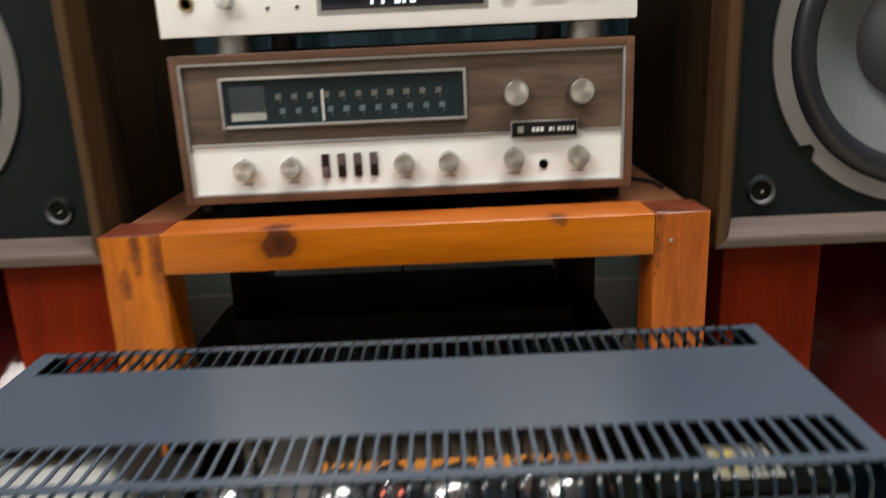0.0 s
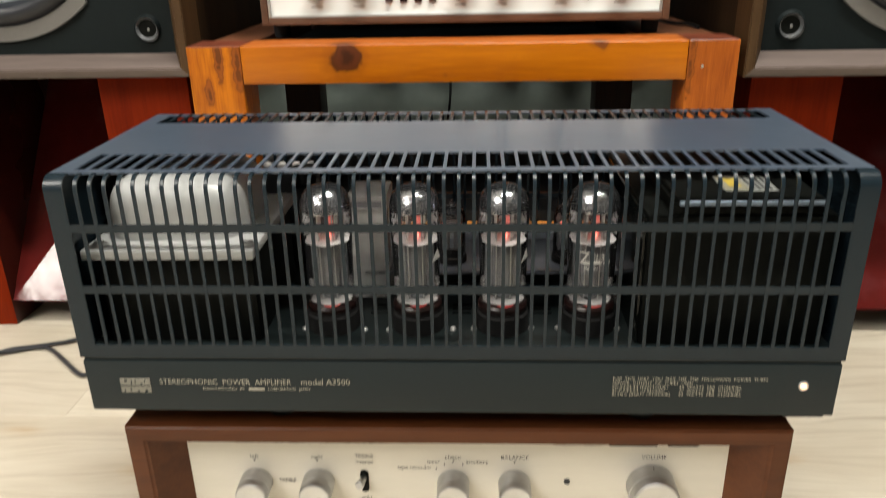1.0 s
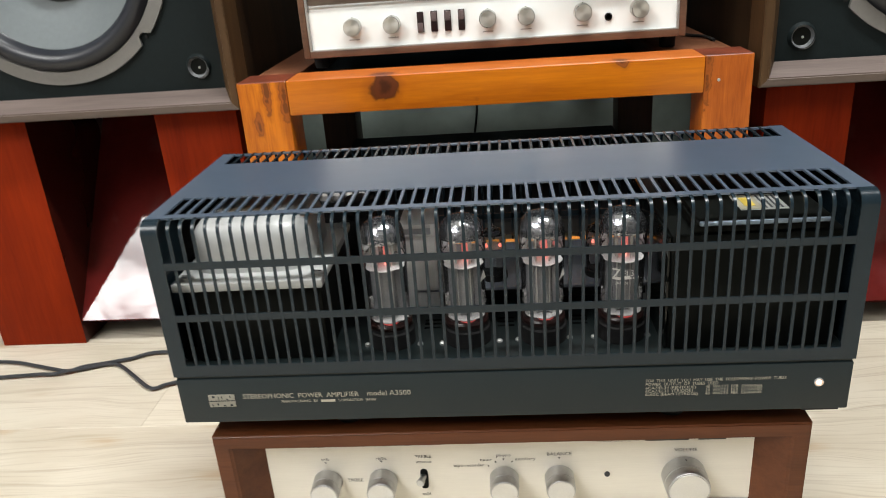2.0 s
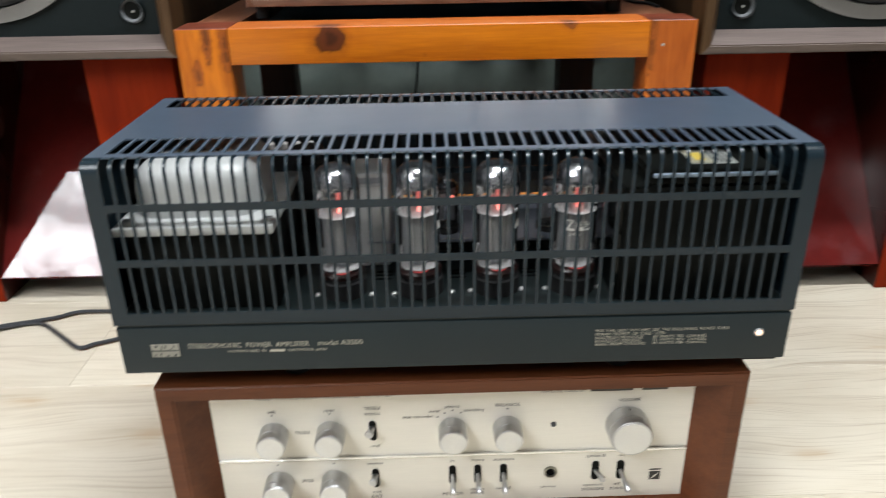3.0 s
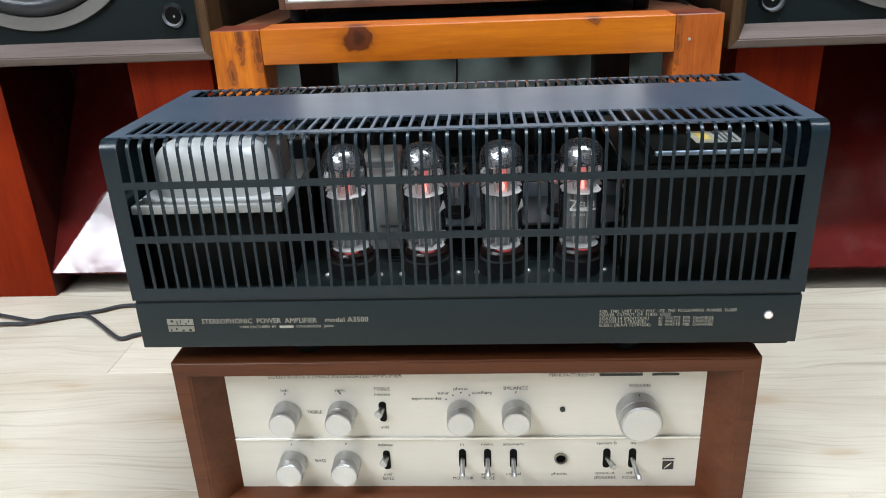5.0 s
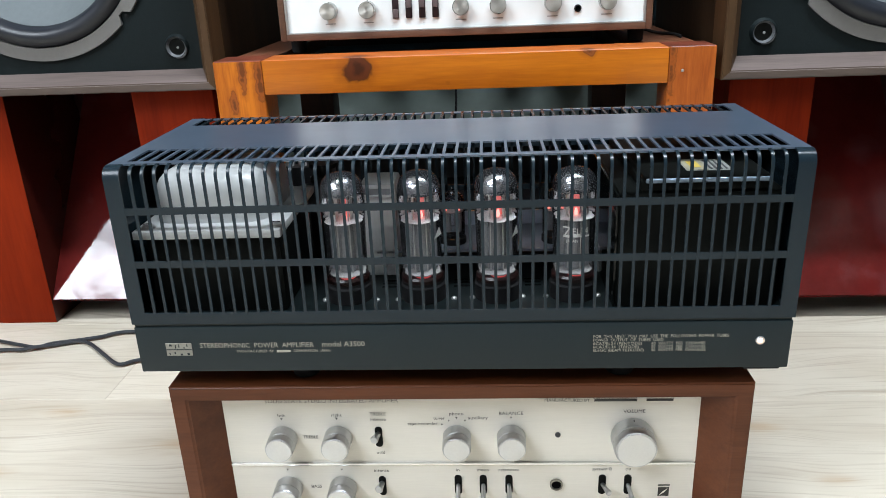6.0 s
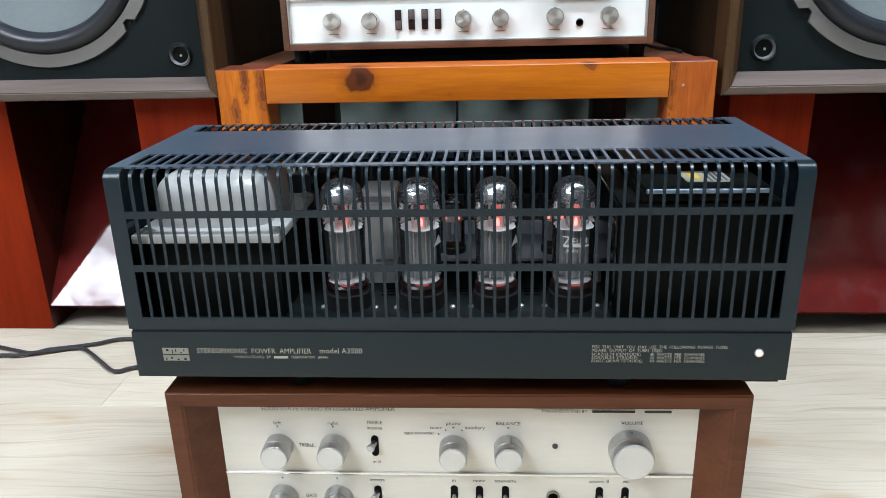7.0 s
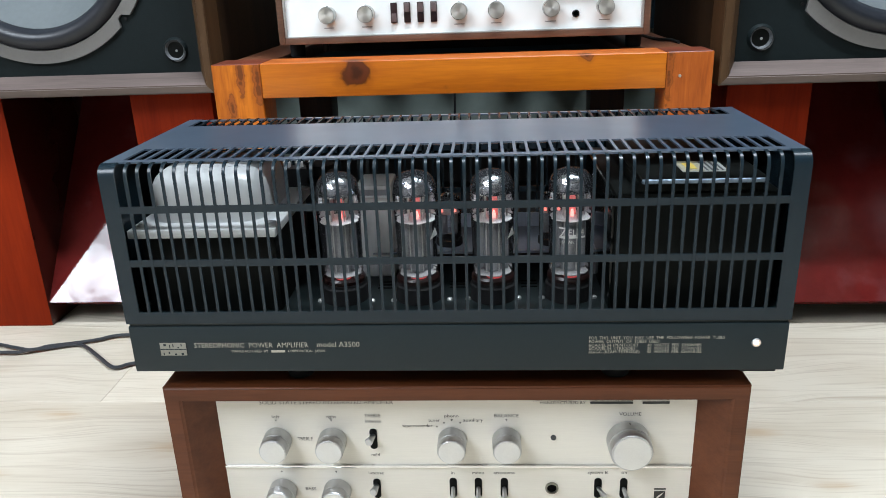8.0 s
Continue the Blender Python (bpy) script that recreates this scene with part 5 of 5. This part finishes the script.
def power_valve(x, y):
    """A glass output valve with its base, anode, mica discs, getter and glowing heater."""
    v = part("power_valve", turned([(0.0168, 0.0), (0.0168, 0.0115), (0.0158, 0.0128), (0.0158, 0.0150), (0.0, 0.0150)], (x, y, DK), "z", 36), RUBBER, amp, "glowing glass output valve in a black socket")
    z0 = DK + 0.0152
    part("collar", turned([(0.0158, 0.0), (0.0158, 0.0025), (0.0146, 0.0042), (0.0, 0.0042)], (x, y, z0), "z", 36), COLLAR, v, "dark brown base collar")
    zg = z0 + 0.0040
    top = 0.3112
    h = top - zg
    glass = part("bulb", turned([(0.0138, 0.0), (0.0146, 0.004), (0.0150, h * 0.40), (0.0154, h * 0.55), (0.0160, h * 0.68), (0.0160, h * 0.78), (0.0154, h * 0.86), (0.0138, h * 0.925), (0.0105, h * 0.97), (0.006, h * 0.993), (0.0, h)], (x, y, zg), "z", 40), TUBE_GLASS, v, "clear glass bulb")
    glass.visible_shadow = False
    part("getter", turned([(0.0157, h * 0.80), (0.0150, h * 0.86), (0.0131, h * 0.92), (0.0096, h * 0.965), (0.005, h * 0.984), (0.0, h * 0.988)], (x, y, zg), "z", 36, False), GETTER, v, "silver mirror getter film")
    for zz, rr in ((0.2755, 0.0144), (0.2350, 0.0138)):
        n = 36
        bm = bmesh.new()
        rim = [(rr * (1.0 if (i // 2) % 3 else 0.93) * math.cos(2 * math.pi * i / n), rr * (1.0 if (i // 2) % 3 else 0.93) * math.sin(2 * math.pi * i / n)) for i in range(n)]
        lo, hi = ([bm.verts.new((x + a, y + b, zz + c)) for a, b in rim] for c in (0, 0.0006))
        bm.faces.new(lo), bm.faces.new(hi)
        for i in range(n):
            bm.faces.new((lo[i], lo[(i + 1) % n], hi[(i + 1) % n], hi[i]))
        part("mica", bm, MICA_TOP if zz > 0.25 else MICA, v, "pale mica disc", smooth=False)
    bm = bmesh.new()
    lathe(bm, [(0.0062, 0.0), (0.0062, 0.0385), (0.0, 0.0385)], (0, 0, 0), "z", 20)
    for q in bm.verts:
        q.co.y *= 0.8
    bmesh.ops.translate(bm, verts=bm.verts, vec=(x, y, 0.2362))
    part("anode", bm, PLATE, v, "grey sheet anode")
    for sx in (-1, 1):
        part("anode_wing", slab(x + sx * 0.0088 - 0.0024, x + sx * 0.0088 + 0.0024, y - 0.0008, y + 0.0008, 0.2370, 0.2745, bev=0.0004), PLATE, v)
    for dx, dy in ((-0.0105, 0.002), (-0.0045, -0.006), (0.0045, -0.006), (0.0105, 0.002)):
        part("support_rod", turned([(0.0005, 0.0), (0.0005, 0.058), (0, 0.058)], (x + dx, y + dy, 0.2362), "z", 8), STEEL, v)
    for dx in (-0.0050, 0.0058):
        part("grid_fin", slab(x + dx - 0.0005, x + dx + 0.0005, y - 0.004, y + 0.004, 0.2765, 0.2915), STEEL, v)
    part("heater", turned([(0.0012, 0.0), (0.0013, 0.0025), (0.0008, 0.0048), (0, 0.0055)], (x + 0.0012, y - 0.002, 0.2765), "z", 10), HEATER, v, "orange glowing heater")
    part("heater_sleeve", turned([(0.0027, 0.0), (0.0022, 0.0120), (0.0010, 0.0155), (0, 0.016)], (x + 0.0016, y + 0.001, 0.2775), "z", 12), HEATER_SOFT, v)
    part("collar_shine", turned([(0.0058, 0.0), (0.0050, 0.0010), (0.0030, 0.0015), (0.0, 0.0017)], (x + 0.0010, y - 0.0076, z0 + 0.0043), "z", 20), COLLAR_GLOW, v, "dim red glow inside the foot")
    return v


TY = 0.0425
VALVES = (-0.0800, -0.0245, 0.0305, 0.0857)
for x in VALVES:
    power_valve(x, TY)
vp = [o for o in amp.children if o.name.startswith("power_valve")][-1]
lettering("EL34", VALVES[3] - 0.0028, 0.2682, 0, 0.0066, PRINT_WHITE, vp, "LEFT", 0.0112, bend=(VALVES[3], TY, 0.0156))
lettering("JAPAN", VALVES[3] - 0.0068, 0.2612, 0, 0.0030, PRINT_WHITE, vp, "LEFT", 0.0085, bend=(VALVES[3], TY, 0.0156))
bm = bmesh.new()
for quad in (((-0.0095, 0.2708), (-0.0040, 0.2708), (-0.0040, 0.2718), (-0.0095, 0.2718)), ((-0.0052, 0.2708), (-0.0040, 0.2708), (-0.0078, 0.2648), (-0.0090, 0.2648)), ((-0.0090, 0.2648), (-0.0030, 0.2648), (-0.0030, 0.2656), (-0.0090, 0.2656))):
    bm.faces.new([bm.verts.new((VALVES[3] + 0.0156 * math.sin(q / 0.0156), TY - 0.0156 * math.cos(q / 0.0156), z)) for q, z in quad])
part("print_mark", bm, PRINT_WHITE, vp)
for a, b, z in ((-0.009, -0.003, 0.2638), (-0.002, 0.004, 0.2641), (0.005, 0.010, 0.2640), (-0.002, 0.003, 0.2652)):
    bm = bmesh.new()
    for i in range(6):
        pts = []
        for q, zz in ((i, z), (i + 1, z), (i + 1, z + 0.0013), (i, z + 0.0013)):
            an = (a + (b - a) * q / 6) / 0.0155
            pts.append(bm.verts.new((VALVES[3] + 0.0156 * math.sin(an), TY - 0.0156 * math.cos(an), zz)))
        bm.faces.new(pts)
    part("print_bar", bm, PRINT_WHITE, vp)
for k in (1, 2):
    vp = [o for o in amp.children if o.name.startswith("power_valve")][k]
    bm = bmesh.new()
    cs = [bm.verts.new((VALVES[k] + 0.0156 * math.sin(radians(an)), TY - 0.0156 * math.cos(radians(an)), z)) for an, z in ((42, 0.2630), (78, 0.2645), (64, 0.2715))]
    bm.faces.new(cs)
    part("print_mark", bm, PRINT_WHITE, vp)
for x, y in ((-0.0980, 0.036), (-0.0590, 0.035), (-0.0430, 0.035), (-0.0015, 0.036), (0.0120, 0.037), (0.0490, 0.038), (0.0660, 0.038), (0.1040, 0.038)):
    part("deck_screw", turned([(0.0022, 0.0), (0.0021, 0.0012), (0.0012, 0.002), (0, 0.0022)], (x, y, DK), "z", 12), STEEL, amp)
board = part("circuit_board", slab(-0.064, 0.128, 0.082, 0.174, 0.2335, 0.2352), PCB, amp, "blue-grey circuit board on standoffs")
for x in (-0.035, 0.040, 0.112):
    for y in (0.087, 0.168):
        part("standoff", turned([(0.003, 0.0), (0.003, 0.0205)], (x, y, DK), "z", 10), STEEL, board)
random.seed(9)
for i in range(26):
    x = -0.036 + 0.0058 * i
    part("print_bar", slab(x, x + 0.0020 + 0.002 * random.random(), 0.0830, 0.0847, 0.2353, 0.2355), LABEL, board)
part("lettered_strip", slab(-0.030, 0.110, 0.0810, 0.0818, 0.2270, 0.2330), DEEP, board)


def small_valve(x, y, lit):
    z0 = 0.2353
    v = part("small_valve", turned([(0.0105, 0.0), (0.0105, 0.0045), (0.009, 0.005), (0.0, 0.005)], (x, y, z0), "z", 24), RUBBER, board, "small glass driver valve with glowing heaters")
    g = part("bulb", turned([(0.0093, 0.0), (0.0098, 0.003), (0.0098, 0.030), (0.0082, 0.0345), (0.004, 0.037), (0.0016, 0.0385), (0.0, 0.041)], (x, y, z0 + 0.005), "z", 28), TUBE_GLASS, v)
    g.visible_shadow = False
    part("getter", turned([(0.0084, 0.0318), (0.0068, 0.0340), (0.004, 0.0360), (0.0, 0.0370)], (x, y, z0 + 0.005), "z", 20, False), GETTER, v)
    for dx in (-0.0042, 0.0042):
        part("anode", slab(x + dx - 0.0028, x + dx + 0.0028, y - 0.004, y + 0.004, z0 + 0.0095, z0 + 0.0260, bev=0.001), PLATE, v)
        part("heater", turned([(0.0011, 0.0), (0.0012, 0.0014), (0.0006, 0.0027), (0, 0.0030)], (x + dx * 1.25, y - 0.0062, z0 + 0.0285), "z", 8), HEATER_HOT if lit else HEATER_SOFT, v, "orange glowing heater" if lit else "")
    part("mica", turned([(0.0088, 0.0), (0.0088, 0.0005), (0, 0.0005)], (x, y, z0 + 0.0265), "z", 16), MICA, v)


for x, lit in ((-0.004, True), (0.0375, False), (0.0775, True)):
    small_valve(x, 0.102, lit)
for i in range(17):
    x = -0.0580 + 0.0113 * i
    part("capacitor", slab(x - 0.0044, x + 0.0044, 0.1580, 0.1745, 0.2356, 0.2388 - (0.0006 if i % 3 == 1 else 0), bev=0.0020, seg=2), ORANGE_CAP, board, "orange film capacitor")
part("shield_plate", slab(-0.064, 0.128, 0.1435, 0.1448, 0.2353, 0.2475), SHIELD, board, "blue-grey metal shield before the capacitors")
tb = part("terminal_strip", slab(-0.150, 0.150, 0.1800, 0.204, AS, AS + 0.006, bev=0.001), RUBBER, amp, "black rear terminal strip")
for i in range(16):
    x = -0.132 + 0.0158 * i
    part("terminal", turned([(0.0034, 0.0), (0.0034, 0.003), (0.0, 0.0035)], (x, 0.192, AS + 0.006), "z", 10), STEEL if i > 4 else PRINT_WHITE, tb)

# ---- cables on the floor beside the amplifiers ----
cb = group("mains_cable", (-0.54, 0.35, 0), "pair of black cables lying on the floor beside the amplifier", "cable")
part("strand", tube(bmesh.new(), [(-0.98, 0.420, 0.004), (-0.76, 0.400, 0.004), (-0.66, 0.392, 0.004), (-0.616, 0.380, 0.004), (-0.5916, 0.372, 0.004), (-0.5639, 0.3655, 0.0035), (-0.5474, 0.3747, 0.004), (-0.5182, 0.384, 0.0035), (-0.4915, 0.3918, 0.004), (-0.456, 0.4062, 0.004), (-0.36, 0.390, 0.004), (-0.25, 0.30, 0.016)], 0.0024), CABLE, cb)
part("strand", tube(bmesh.new(), [(-0.98, 0.380, 0.004), (-0.80, 0.352, 0.004), (-0.68, 0.352, 0.004), (-0.602, 0.358, 0.004), (-0.5792, 0.3578, 0.004), (-0.5621, 0.3612, 0.006), (-0.5427, 0.370, 0.004), (-0.5164, 0.3790, 0.004), (-0.4978, 0.3741, 0.004), (-0.4641, 0.3446, 0.004), (-0.4381, 0.3212, 0.004), (-0.4261, 0.3182, 0.004), (-0.4106, 0.3281, 0.004), (-0.35, 0.345, 0.004), (-0.25, 0.30, 0.012)], 0.0024), CABLE, cb)

# ---- floor planks ----
PLW, PLL = 0.193, 1.215
pieces = {}
random.seed(2)
rows = int((Y1 - Y0) / PLW) + 1
for r in range(rows):
    y0 = Y0 + r * PLW
    y1 = min(y0 + PLW, Y1)
    x = X0 - random.random() * PLL
    while x < X1:
        a, b = max(x, X0), min(x + PLL, X1)
        if b - a > 0.02:
            bm = bmesh.new()
            box(bm, -(b - a) / 2 + 0.0001, (b - a) / 2 - 0.0001, -(y1 - y0) / 2 + 0.0001, (y1 - y0) / 2 - 0.0001, -0.0115, 0.0, bev=0.0003, seg=1)
            key = (round(b - a, 3), round(y1 - y0, 3))
            if key not in pieces:
                pieces[key] = mesh_of("plank", bm, PLANK, smooth=False)
            else:
                bm.free()
            same_part("plank", pieces[key], ((a + b) / 2, (y0 + y1) / 2, 0), floor)
        x += PLL
